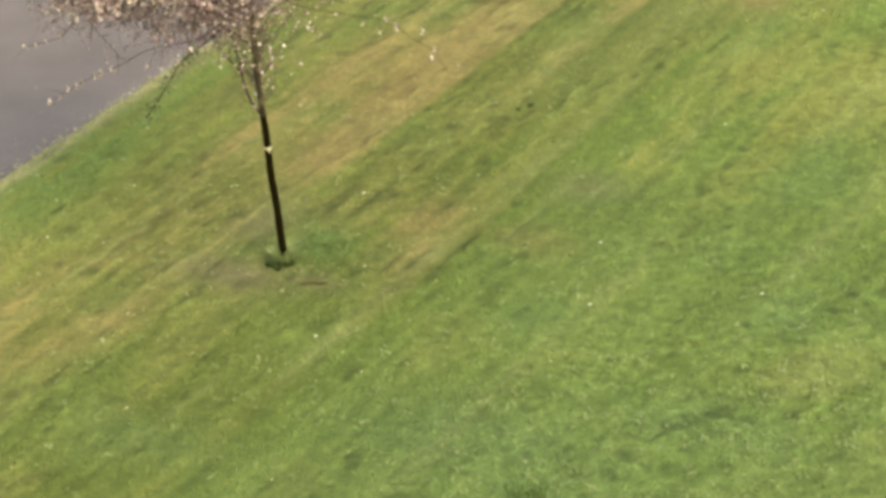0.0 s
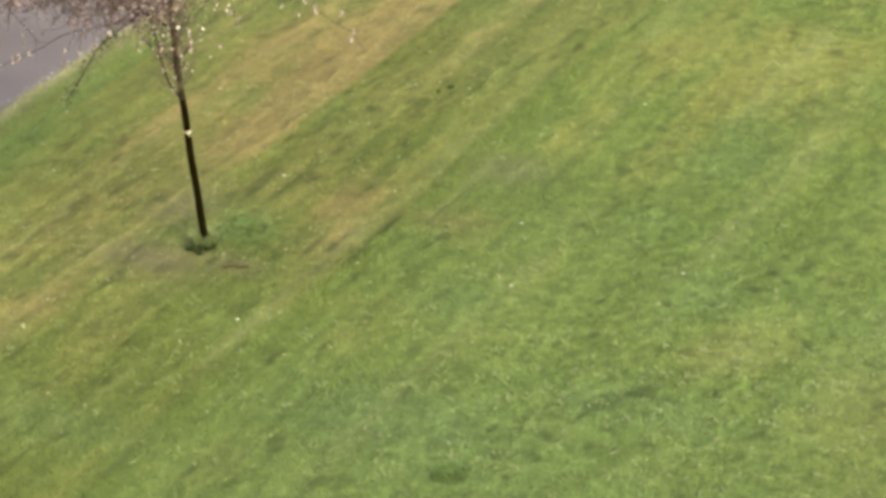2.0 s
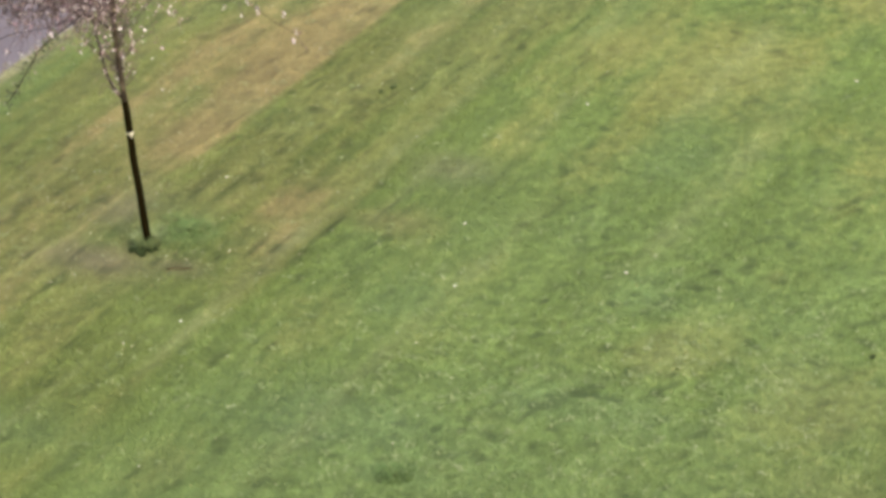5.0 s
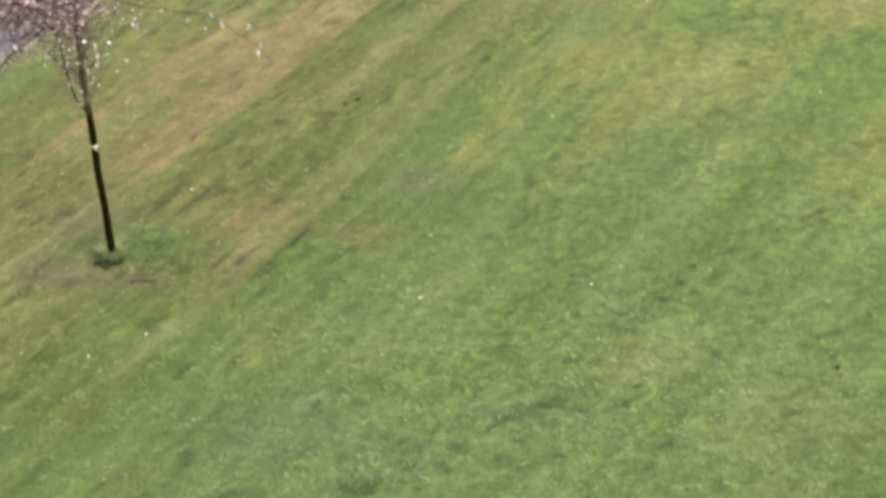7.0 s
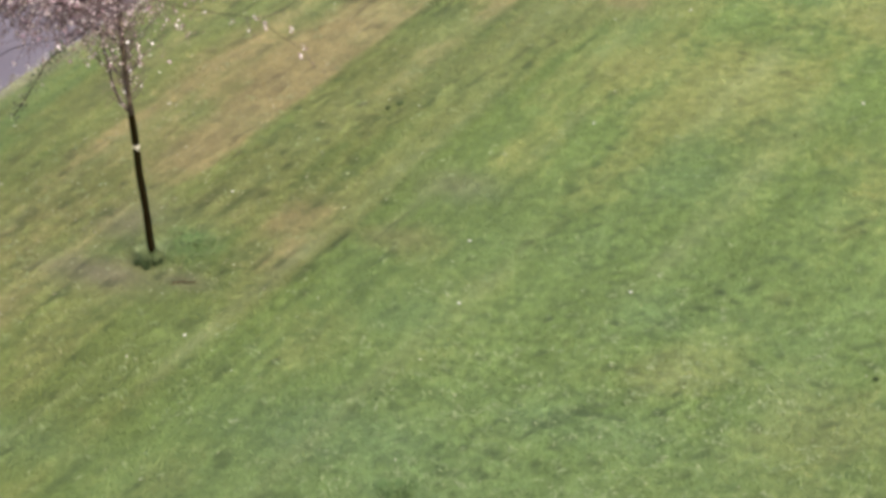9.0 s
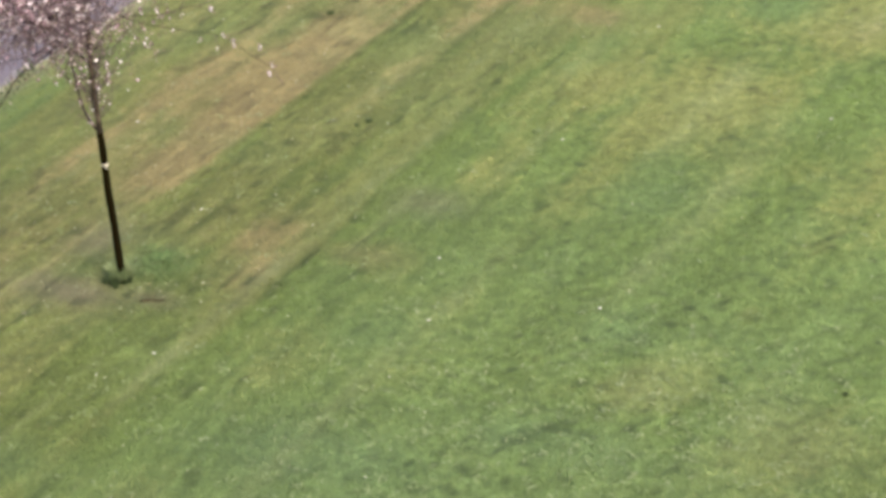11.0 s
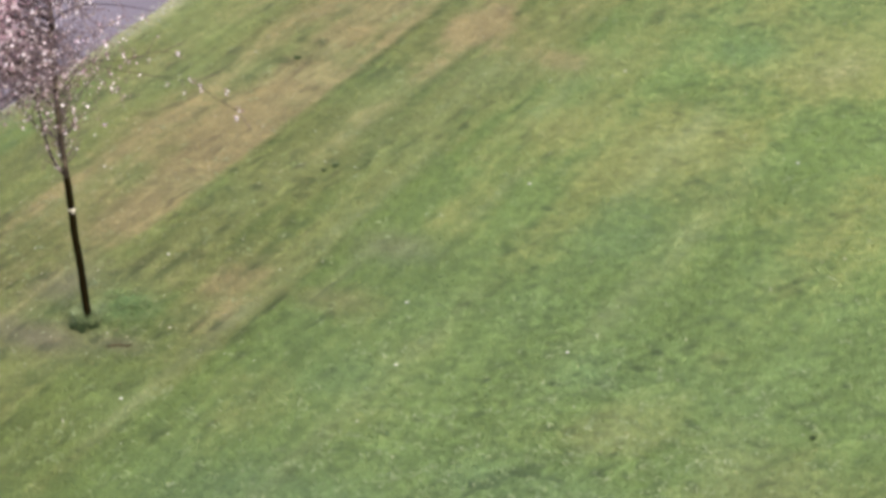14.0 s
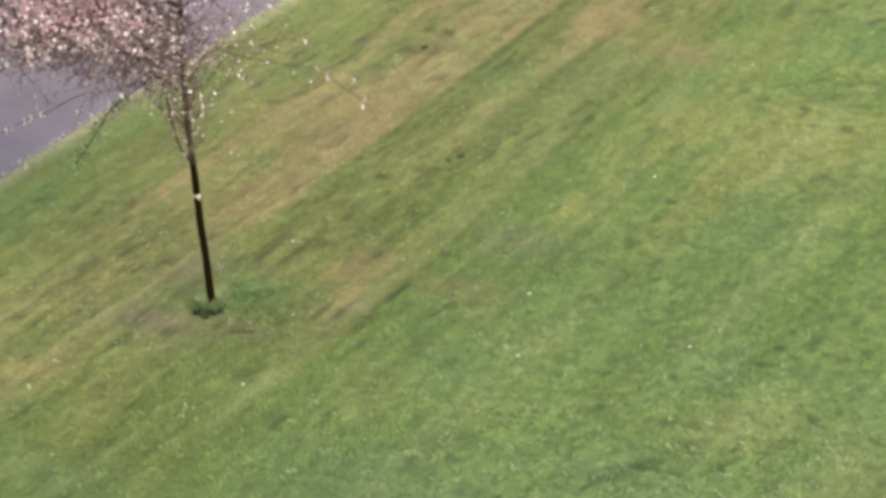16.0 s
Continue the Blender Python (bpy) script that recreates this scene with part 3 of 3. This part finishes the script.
def build_tree():
    rng = random.Random(12)
    tree = new("cherry_tree")
    tree.location = TREE
    tree["label"], tree["category"] = "young cherry tree in pink blossom on the lawn", "tree"
    stem = smooth_line(TRUNK, 5)
    low = [p for p in stem if p.z <= 1.84]
    high = [low[-1]] + [p for p in stem if p.z > 1.84]
    part("trunk", *tube(low, [trunk_radius(p.z) for p in low], 10, 0.06, rng), BARK, tree, "slim near-black trunk", True)
    part("leader", *tube(high, [trunk_radius(p.z) for p in high], 8, 0.1, rng), BARK_GREY, tree, "grey-brown lichened upper stem", True)
    # a pale tie round the trunk, with a knot
    v, f = tube([Vector((-0.02, 0, 1.402)), Vector((-0.02, 0, 1.408)), Vector((-0.02, 0, 1.436)), Vector((-0.02, 0, 1.442))], [0.040, 0.046, 0.0465, 0.040], 12, 0.05, rng)
    tie = part("tree_tie", v, f, TIE, tree, "bleached pale tree tie")
    v, f = tube([Vector((-0.01, -0.052, 1.44)), Vector((0.0, -0.062, 1.42)), Vector((0.005, -0.056, 1.38))], [0.014, 0.018, 0.007], 6)
    part("knot", v, f, TIE, tie)

    pink, pale, twigs, leaves, buds = Heap(), Heap(), Heap(), Heap(), Heap()

    def bloom_at(p, amount):
        """Flowers near p; the crown is thick with pink on the path side and thin over the lawn."""
        low = p.z + 0.53 * p.y
        rich = float(step(-0.1, 0.65, -p.x)) * float(step(2.75, 3.4, low))
        if rng.random() < 0.16 + 0.8 * rich:
            heap = pink if rng.random() < 0.2 + 0.68 * rich else pale
            cluster(heap, p, rng.randint(1, 3) + int(rng.uniform(1, 5) * rich) + (2 if p.x < -1.2 and rich > 0.8 else 0), 0.015 + 0.012 * rich, rng, 0.020 + 0.004 * rich, 1.5)
        if rng.random() < 0.4:
            leaf(leaves, p + Vector((rng.gauss(0, 0.02), rng.gauss(0, 0.02), 0.0)), rng.uniform(0.02, 0.045), rng)

    def twig(start, way, length, thick, amount):
        pts = [start]
        d = way.normalized()
        steps = max(3, int(length / 0.09))
        for _ in range(steps):
            d = (d + Vector((rng.gauss(0, 0.22), rng.gauss(0, 0.22), rng.gauss(-0.02, 0.18)))).normalized()
            pts.append(pts[-1] + d * length / steps)
        twigs.add(*tube(pts, [thick * (1 - 0.7 * i / steps) for i in range(steps + 1)], 4))
        for p in pts[1:]:
            if rng.random() < amount:
                bloom_at(p, amount)
        return pts

    def limb(points, r0, r1, amount, dense=1.0):
        line = smooth_line(points, 5)
        n = len(line)
        part("limb", *tube(line, [r0 + (r1 - r0) * i / (n - 1) for i in range(n)], 6, 0.12, rng), DARK_LIMB, tree, "", True)
        for i in range(4, n):
            p = line[i]
            if rng.random() < amount:
                bloom_at(p, amount)
            if rng.random() < 0.30 * dense:
                d = (line[i] - line[i - 1]).normalized()
                way = d * 0.7 + Vector((rng.gauss(0, 0.7), rng.gauss(0, 0.7), rng.gauss(0.15, 0.6)))
                twig(p, way, rng.uniform(0.12, 0.4), 0.004, amount)

    for points, r0, r1, amount in TOLD_LIMBS:
        limb(points, r0, r1, amount, 0.9)
    # the rest of the crown: rising limbs that arch over, more of them towards the path
    for k in range(34):
        z0 = rng.uniform(3.1, 4.9)
        turn = rng.gauss(math.pi, 1.0) if k < 25 else rng.uniform(0, 6.28)
        reach = rng.uniform(1.2, 2.8) * (1.0 if math.cos(turn) < 0.1 else 0.6) * (1.15 - 0.25 * (z0 - 3.1) / 1.8)
        d = Vector((math.cos(turn), math.sin(turn) * 0.85, 0))
        rise = rng.uniform(0.25, 0.8)
        pts = [Vector((-0.02, 0, z0))]
        for s in (0.25, 0.5, 0.75, 1.0):
            pts.append(Vector((-0.02, 0, z0)) + d * reach * s + Vector((rng.gauss(0, 0.07), rng.gauss(0, 0.07), rise * math.sin(2.2 * s) * 0.9 + rng.gauss(0, 0.05))))
        if min(p.z for p in pts) < 3.1 + 0.25 * (pts[-1].x > 0.3):
            pts = [p + Vector((0, 0, 0.35 * i / 4)) for i, p in enumerate(pts)]
        line = smooth_line(pts, 5)
        n = len(line)
        part("limb", *tube(line, [(0.012 if d.x < 0.1 else 0.007) * (1 - 0.75 * i / (n - 1)) for i in range(n)], 6, 0.12, rng), TWIG, tree, "", True)
        for i in range(5, n):
            for _ in range(2):
                way = (line[i] - line[i - 1]).normalized() * 0.6 + Vector((rng.gauss(0, 0.6), rng.gauss(0, 0.6), rng.gauss(0.0, 0.6)))
                for p in twig(line[i], way, rng.uniform(0.25, 0.6), 0.0045, 0.85)[2::2]:
                    if rng.random() < 0.5:
                        twig(p, way + Vector((rng.gauss(0, 0.8), rng.gauss(0, 0.8), rng.gauss(-0.1, 0.6))), rng.uniform(0.1, 0.25), 0.003, 0.8)
    # arching limbs that hang towards the path
    for k in range(32):
        z0 = rng.uniform(3.3, 4.5)
        turn = math.pi + rng.gauss(0.15, 0.75)
        reach = rng.uniform(1.3, 3.3)
        d = Vector((math.cos(turn), math.sin(turn) * 0.8, 0))
        end = max(rng.uniform(3.25, 4.1) - 0.53 * d.y * reach, 3.15)
        root, tip = Vector((-0.02, 0, z0)), d * reach + Vector((0, 0, end))
        pts = [root]
        for q in (0.3, 0.55, 0.8, 1.0):
            pts.append(root.lerp(tip, q) + Vector((rng.gauss(0, 0.08), rng.gauss(0, 0.08), 0.35 * math.sin(math.pi * q) + rng.gauss(0, 0.04))))
        line = smooth_line(pts, 6)
        n = len(line)
        part("limb", *tube(line, [0.010 - 0.0075 * i / (n - 1) for i in range(n)], 6, 0.12, rng), TWIG, tree, "", True)
        for i in range(6, n):
            for _ in range(2):
                way = (line[i] - line[i - 1]).normalized() * 0.5 + Vector((rng.gauss(0, 0.6), rng.gauss(0, 0.6), rng.gauss(-0.1, 0.6)))
                for p in twig(line[i], way, rng.uniform(0.2, 0.45), 0.004, 0.85)[2::2]:
                    if rng.random() < 0.5:
                        twig(p, way + Vector((rng.gauss(0, 0.8), rng.gauss(0, 0.8), rng.gauss(-0.2, 0.6))), rng.uniform(0.08, 0.2), 0.003, 0.8)
    for k in range(100):
        reach, turn = rng.uniform(0.15, 1.5), math.pi + rng.gauss(0.2, 0.7)
        d = Vector((math.cos(turn), math.sin(turn) * 0.8, 0)) * reach
        top = d + Vector((-0.03, 0, rng.uniform(3.0, 3.75) - 0.53 * d.y))
        for _ in range(3):
            pts = twig(top, Vector((rng.gauss(-0.2, 0.5), rng.gauss(0, 0.5), rng.gauss(-0.5, 0.4))), rng.uniform(0.15, 0.4), 0.0032, 0.75)
            for p in pts[1::2]:
                leaf(leaves, p + Vector((rng.gauss(0, 0.015), rng.gauss(0, 0.015), 0)), rng.uniform(0.02, 0.045), rng)
            top = pts[-1]
    # a haze of fine shoots on both sides of the upper stem
    for k in range(240):
        x0 = -0.05 - 1.0 * rng.random() ** 1.3 if k < 180 else rng.uniform(0.03, 0.5)
        top = Vector((x0, rng.gauss(0, 0.22), 0))
        top.z = rng.uniform(2.7, 3.55) + 0.25 * abs(x0) - 0.53 * top.y
        for p in twig(top, Vector((rng.gauss(-0.1, 0.4), rng.gauss(0, 0.4), rng.gauss(-0.1, 0.7))), rng.uniform(0.15, 0.4), 0.0034, 0.3 if x0 < 0 else 0.15):
            leaf(leaves if rng.random() < 0.35 else buds, p + Vector((rng.gauss(0, 0.015), rng.gauss(0, 0.015), 0)), rng.uniform(0.022, 0.045), rng)
            if x0 < 0:
                leaf(buds, p + Vector((rng.gauss(0, 0.03), rng.gauss(0, 0.03), rng.gauss(0, 0.03))), rng.uniform(0.022, 0.045), rng)
    # buds along the shoots that hang over the path
    for k in range(420):
        x0 = -0.15 - 2.3 * rng.random() ** 1.2
        p = Vector((x0, rng.gauss(-0.1, 0.3), 0))
        p.z = rng.uniform(2.75, 3.6) + 0.12 * abs(x0) - 0.53 * p.y
        q = twig(p, Vector((rng.gauss(-0.4, 0.5), rng.gauss(0, 0.4), rng.gauss(-0.3, 0.5))), rng.uniform(0.08, 0.22), 0.0028, 0.0)
        for r in q[1:]:
            leaf(buds, r + Vector((rng.gauss(0, 0.012), rng.gauss(0, 0.012), 0)), rng.uniform(0.02, 0.05), rng)
    for k in range(85):
        top = Vector((rng.uniform(0.05, 0.85), rng.gauss(0, 0.25), 0))
        top.z = rng.uniform(2.75, 3.9) + 0.25 * top.x
        for p in twig(top, Vector((rng.gauss(0.2, 0.4), rng.gauss(0, 0.5), rng.gauss(-0.2, 0.6))), rng.uniform(0.12, 0.35), 0.0022, 0.3):
            if rng.random() < 0.7:
                leaf(leaves, p, rng.uniform(0.015, 0.035), rng)
    hanging = Heap()
    for _ in range(150):
        k = min(1.0, max(0.0, rng.choice((0.1, 0.22, 0.45, 0.55, 0.8, 0.97)) + rng.gauss(0, 0.07)))
        p = Vector((-0.62, -0.6, 2.92)).lerp(Vector((-1.25, -0.6, 2.15)), k) + Vector((rng.gauss(0, 0.035), rng.gauss(0, 0.035), 0.06 * math.sin(3.14 * k) + rng.gauss(0, 0.03)))
        leaf(hanging, p, rng.uniform(0.03, 0.065), rng)
    part("hanging_foliage", hanging.v, hanging.f, DARK_LEAF, tree, "dark olive leaves on a hanging shoot", False, "stuff")
    for q in BUNCHES:
        bunch = Heap()
        for i in range(6):
            flower(bunch, Vector(q) + Vector((rng.gauss(0, 0.008), rng.gauss(0, 0.008), (i - 2.5) * 0.013)), rng.uniform(0.014, 0.021), rng)
        part("blossom_sprig", bunch.v, bunch.f, PALE_PETAL, tree)
        leaf(leaves, Vector(q) + Vector((0.02, 0, -0.02)), 0.05, rng)
    # thin upright shoots round the stem
    for k in range(120):
        z0 = rng.uniform(2.0, 3.6)
        turn, off = rng.uniform(0, 6.28), abs(rng.gauss(0, 0.36)) * (0.2 + 0.75 * (z0 - 2.1) / 1.2)
        start = Vector((-0.05 + off * math.cos(turn), off * 0.8 * math.sin(turn), z0))
        if off < 0.1:
            twig(start, Vector((math.cos(turn) * 0.7, math.sin(turn) * 0.6, 0.9)), rng.uniform(0.15, 0.4), 0.0045, 0.5)
        else:
            root = Vector((-0.04, 0, max(1.9, z0 - 0.9 * off)))
            twigs.add(*tube(smooth_line([root, (root + start) / 2 + Vector((0, 0, -0.03)), start], 3), [0.005] * 7, 4))
            twig(start, Vector((math.cos(turn) * 0.4, math.sin(turn) * 0.4, rng.choice((0.9, 0.9, -0.5)))), rng.uniform(0.12, 0.3), 0.004, 0.5)
    # flowering spurs close along the upper stem
    for k in range(46):
        z0, turn = rng.uniform(2.0, 3.5), rng.uniform(0, 6.28)
        tip = twig(Vector((-0.04, 0, z0)), Vector((math.cos(turn), math.sin(turn) * 0.8, rng.uniform(-0.3, 0.7))), rng.uniform(0.08, 0.32), 0.0035, 0.0)[-1]
        cluster(pale, tip, rng.randint(1, 4), 0.014, rng, 0.016, 1.8)
        for _ in range(3):
            leaf(leaves, tip + Vector((rng.gauss(0, 0.025), rng.gauss(0, 0.025), rng.gauss(0, 0.03))), rng.uniform(0.02, 0.045), rng)
    part("twig_tangle", twigs.v, twigs.f, TWIG, tree, "thin dark red-brown twigs", False, "stuff")
    part("pink_bloom", pink.v, pink.f, PETAL, tree, "clustered pink blossoms", False, "stuff")
    part("pale_bloom", pale.v, pale.f, PALE_PETAL, tree, "scattered near-white blossoms", False, "stuff")
    part("mauve_bloom", buds.v, buds.f, BUD, tree, "mauve half-open buds", False, "stuff")
    part("young_foliage", leaves.v, leaves.f, LEAF, tree, "small bronze young leaves", False, "stuff")
    return tree


build_tree()


# ---- small things on the lawn ----
def gz(p):
    return float(ground_z(np.array([p.x]), np.array([p.y]))[0])


def tuft(name, place, reach, height, count, mat, seed, label, category, group="", core=0.75):
    """A clump of bent blades on a low crown of roots."""
    rng = random.Random(seed)
    base = new(name)
    base.location = (place.x, place.y, gz(place))
    tagged(base, label, category, group)
    heap = Heap()
    for _ in range(count):
        w, r = rng.uniform(0, 6.28), reach * math.sqrt(rng.random())
        p = Vector((r * math.cos(w), r * math.sin(w), -0.004))
        d = Vector((math.cos(w), math.sin(w), 0)) * rng.uniform(0.1, 0.9) + Vector((rng.gauss(0, 0.3), rng.gauss(0, 0.3), 0))
        h = height * rng.uniform(0.5, 1.1)
        s = Vector((-d.y, d.x, 0)).normalized() * rng.uniform(0.003, 0.006)
        m, t = p + d * h * 0.3 + Vector((0, 0, h * 0.65)), p + d * h * 0.8 + Vector((0, 0, h))
        heap.add([p - s, p + s, m + s * 0.8, m - s * 0.8, t], [(0, 1, 2, 3), (3, 2, 4)])
    part("foliage", heap.v, heap.f, mat, base, "", False, "stuff")
    crown = []
    cf = []
    for k in range(10):
        w = 2 * math.pi * k / 10
        crown.append(Vector((math.cos(w), math.sin(w), 0)) * reach * core * rng.uniform(0.8, 1.1) + Vector((0, 0, -0.004)))
    crown.append(Vector((0, 0, height * 0.16)))
    cf = [(k, (k + 1) % 10, 10) for k in range(10)] + [tuple(reversed(range(10)))]
    part("roots", crown, cf, SOIL, base, "dark earthy root crown", True)
    return base


tuft("grass_tuft", at(-0.04, 0.05), 0.13, 0.19, 420, PALE_TUFT, 3, "uncut grass tuft round the foot of the tree", "grass tuft")
for spot, seed, reach, height in (((-0.2, 0.07), 4, 0.06, 0.13), ((-0.12, 0.18), 5, 0.055, 0.1), ((-0.22, -0.03), 6, 0.035, 0.07), ((-0.27, 0.13), 7, 0.03, 0.06)):
    tuft("weed", at(*spot), reach, height, 150, DARK_TUFT, seed, "dark low weed beside the tree's foot", "weed", "weeds at the tree")
tuft("weed", at(0.48, 0.3), 0.24, 0.06, 420, TUFT, 8, "spreading deep green weed patch near the tree", "weed", "weeds at the tree", 0.25)
tuft("weed", at(0.66, 0.0), 0.16, 0.05, 150, TUFT, 9, "spreading deep green weed patch near the tree", "weed", "weeds at the tree", 0.25)
tuft("weed", at(0.16, 0.36), 0.2, 0.05, 190, TUFT, 10, "spreading deep green weed patch near the tree", "weed", "weeds at the tree", 0.25)
tuft("weed", at(0.34, 0.66), 0.2, 0.04, 120, TUFT, 11, "spreading deep green weed patch near the tree", "weed", "weeds at the tree", 0.2)
for spot, seed, reach in (((4.8, 0.66), 21, 0.045), ((4.62, 0.58), 22, 0.035), ((7.8, -1.59), 23, 0.05), ((0.59, 8.62), 24, 0.03)):
    tuft("weed", at(*spot), reach, 0.05, 60, DARK_TUFT, seed, "small dark weed rosette in the mown lawn", "weed", "weeds in the lawn")
tuft("weed", at(-3.27, 5.07), 0.2, 0.07, 460, TUFT, 25, "dense deep green weed clump in the mown lawn", "weed", "weeds in the lawn", 0.25)


def build_stick():
    rng = random.Random(9)
    base = new("fallen_twig")
    p0, p1 = at(-0.47, 0.6), at(-0.33, 0.84)
    base.location = (p0.x, p0.y, gz(p0) + 0.012)
    tagged(base, "short dark fallen twig on bare soil", "twig")
    d = p1 - p0
    d.z = 0
    side = Vector((-d.y, d.x, 0)).normalized()
    part("stem", *tube(smooth_line([Vector((0, 0, 0)), d * 0.4 + side * 0.02, d * 0.75 - side * 0.01, d], 3), [0.021 - 0.0011 * i for i in range(10)], 6, 0.15, rng), SOIL, base, "", True)
    part("spur", *tube([d * 0.4 + side * 0.02, d * 0.55 + side * 0.09, d * 0.62 + side * 0.13], [0.007, 0.005, 0.003], 5), SOIL, base)


build_stick()


def build_blossom():
    """A whole fallen flower, petals open on the grass."""
    rng = random.Random(31)
    base = new("fallen_blossom")
    tagged(base, "whole pale fallen blossom lying on the grass", "blossom", "fallen blossoms")
    verts, faces = tube([Vector((0, 0, 0.0)), Vector((0, 0, 0.016))], [0.006, 0.008], 6)
    part("heart", verts, faces, GRIT, base)
    for k in range(5):
        w = 2 * math.pi * k / 5 + rng.uniform(-0.2, 0.2)
        d, s = Vector((math.cos(w), math.sin(w), 0)), Vector((-math.sin(w), math.cos(w), 0))
        z = Vector((0, 0, 1))
        part("petal", [z * 0.014, d * 0.014 + s * 0.010 + z * 0.017, d * 0.024 + z * 0.022, d * 0.014 - s * 0.010 + z * 0.017], [(0, 1, 2), (0, 2, 3)], FALLEN_WHITE, base)
    return base


first = build_blossom()
LYING = [(1.78, 0.02), (5.18, 3.22), (1.33, 5.49), (6.96, 6.11), (-1.45, 1.41), (1.72, 3.28), (0.35, 3.86), (3.67, -2.12), (8.95, 2.89), (4.47, -2.79)]
for i, spot in enumerate(LYING):
    p = at(*spot)
    m = Matrix.Translation((p.x, p.y, gz(p) + 0.012)) @ pose(0, 0, 0, 0, 0, 47 * i)
    if i == 0:
        first.matrix_basis = m
    else:
        copy_thing(first, m)


def build_litter():
    """Loose petals blown over lawn and path, and grit along the path's edge."""
    rng = random.Random(77)
    heap = Heap()
    for _ in range(1450):
        if rng.random() < 0.5:
            a, c = rng.gauss(1.0, 2.6), rng.gauss(-1.2, 1.7)
        else:
            a, c = rng.uniform(-7, 12), rng.uniform(-8.5, 11)
        p = at(a, c)
        on_path = PATH_EDGE - PATH_WIDTH < c < PATH_EDGE
        z = 0.03 if on_path else gz(p) + rng.uniform(0.012, 0.03)
        r, w = rng.uniform(0.006, 0.013) * (1.6 if rng.random() < 0.1 else 1), rng.uniform(0, 6.28)
        d, s = Vector((math.cos(w), math.sin(w), rng.uniform(-0.2, 0.5))) * r, Vector((-math.sin(w), math.cos(w), 0)) * r * 0.6
        q = Vector((p.x, p.y, z))
        heap.add([q - d, q + s, q + d, q - s, q + Vector((0, 0, r * 0.35))], [(0, 1, 4), (1, 2, 4), (2, 3, 4), (3, 0, 4)])
    ob = new("petals", mesh_of("petals", heap.v, heap.f, FALLEN))
    tagged(ob, "loose pale petals scattered over lawn and path", "petals", kind="stuff")
    heap = Heap()
    for _ in range(420):
        a, c = rng.gauss(0.6, 2.4), rng.gauss(-1.0, 1.5)
        if c < PATH_EDGE + 0.1 or math.hypot(a, c) < 0.15:
            continue
        p = at(a, c)
        q = Vector((p.x, p.y, gz(p) + rng.uniform(0.012, 0.024)))
        r, w = rng.uniform(0.008, 0.02), rng.uniform(0, 6.28)
        d, s = Vector((math.cos(w), math.sin(w), rng.uniform(-0.1, 0.3))) * r, Vector((-math.sin(w), math.cos(w), 0)) * r * 0.5
        heap.add([q - d, q + s, q + d, q - s, q + Vector((0, 0, r * 0.3))], [(0, 1, 4), (1, 2, 4), (2, 3, 4), (3, 0, 4)])
    ob = new("leaf_litter", mesh_of("leaf_litter", heap.v, heap.f, LITTER))
    tagged(ob, "small brown leaf crumbs on the lawn under the tree", "litter", kind="stuff")
    heap = Heap()
    for _ in range(1500):
        a, c = rng.uniform(-6, 12), PATH_EDGE + rng.gauss(-0.02, 0.09)
        p = at(a, c)
        r = rng.uniform(0.006, 0.024)
        q = Vector((p.x, p.y, 0.014 if c < PATH_EDGE else 0.008))
        ring = [q + Vector((math.cos(k * 1.257) * r * rng.uniform(0.7, 1.2), math.sin(k * 1.257) * r * rng.uniform(0.7, 1.2), -0.004)) for k in range(5)]
        heap.add([*ring, q + Vector((rng.gauss(0, 0.2) * r, rng.gauss(0, 0.2) * r, r * 0.8))], [(k, (k + 1) % 5, 5) for k in range(5)])
    ob = new("edge_grit", mesh_of("edge_grit", heap.v, heap.f, GRIT))
    tagged(ob, "pale grit and crumbs along the path's edge", "grit", kind="stuff")


build_litter()
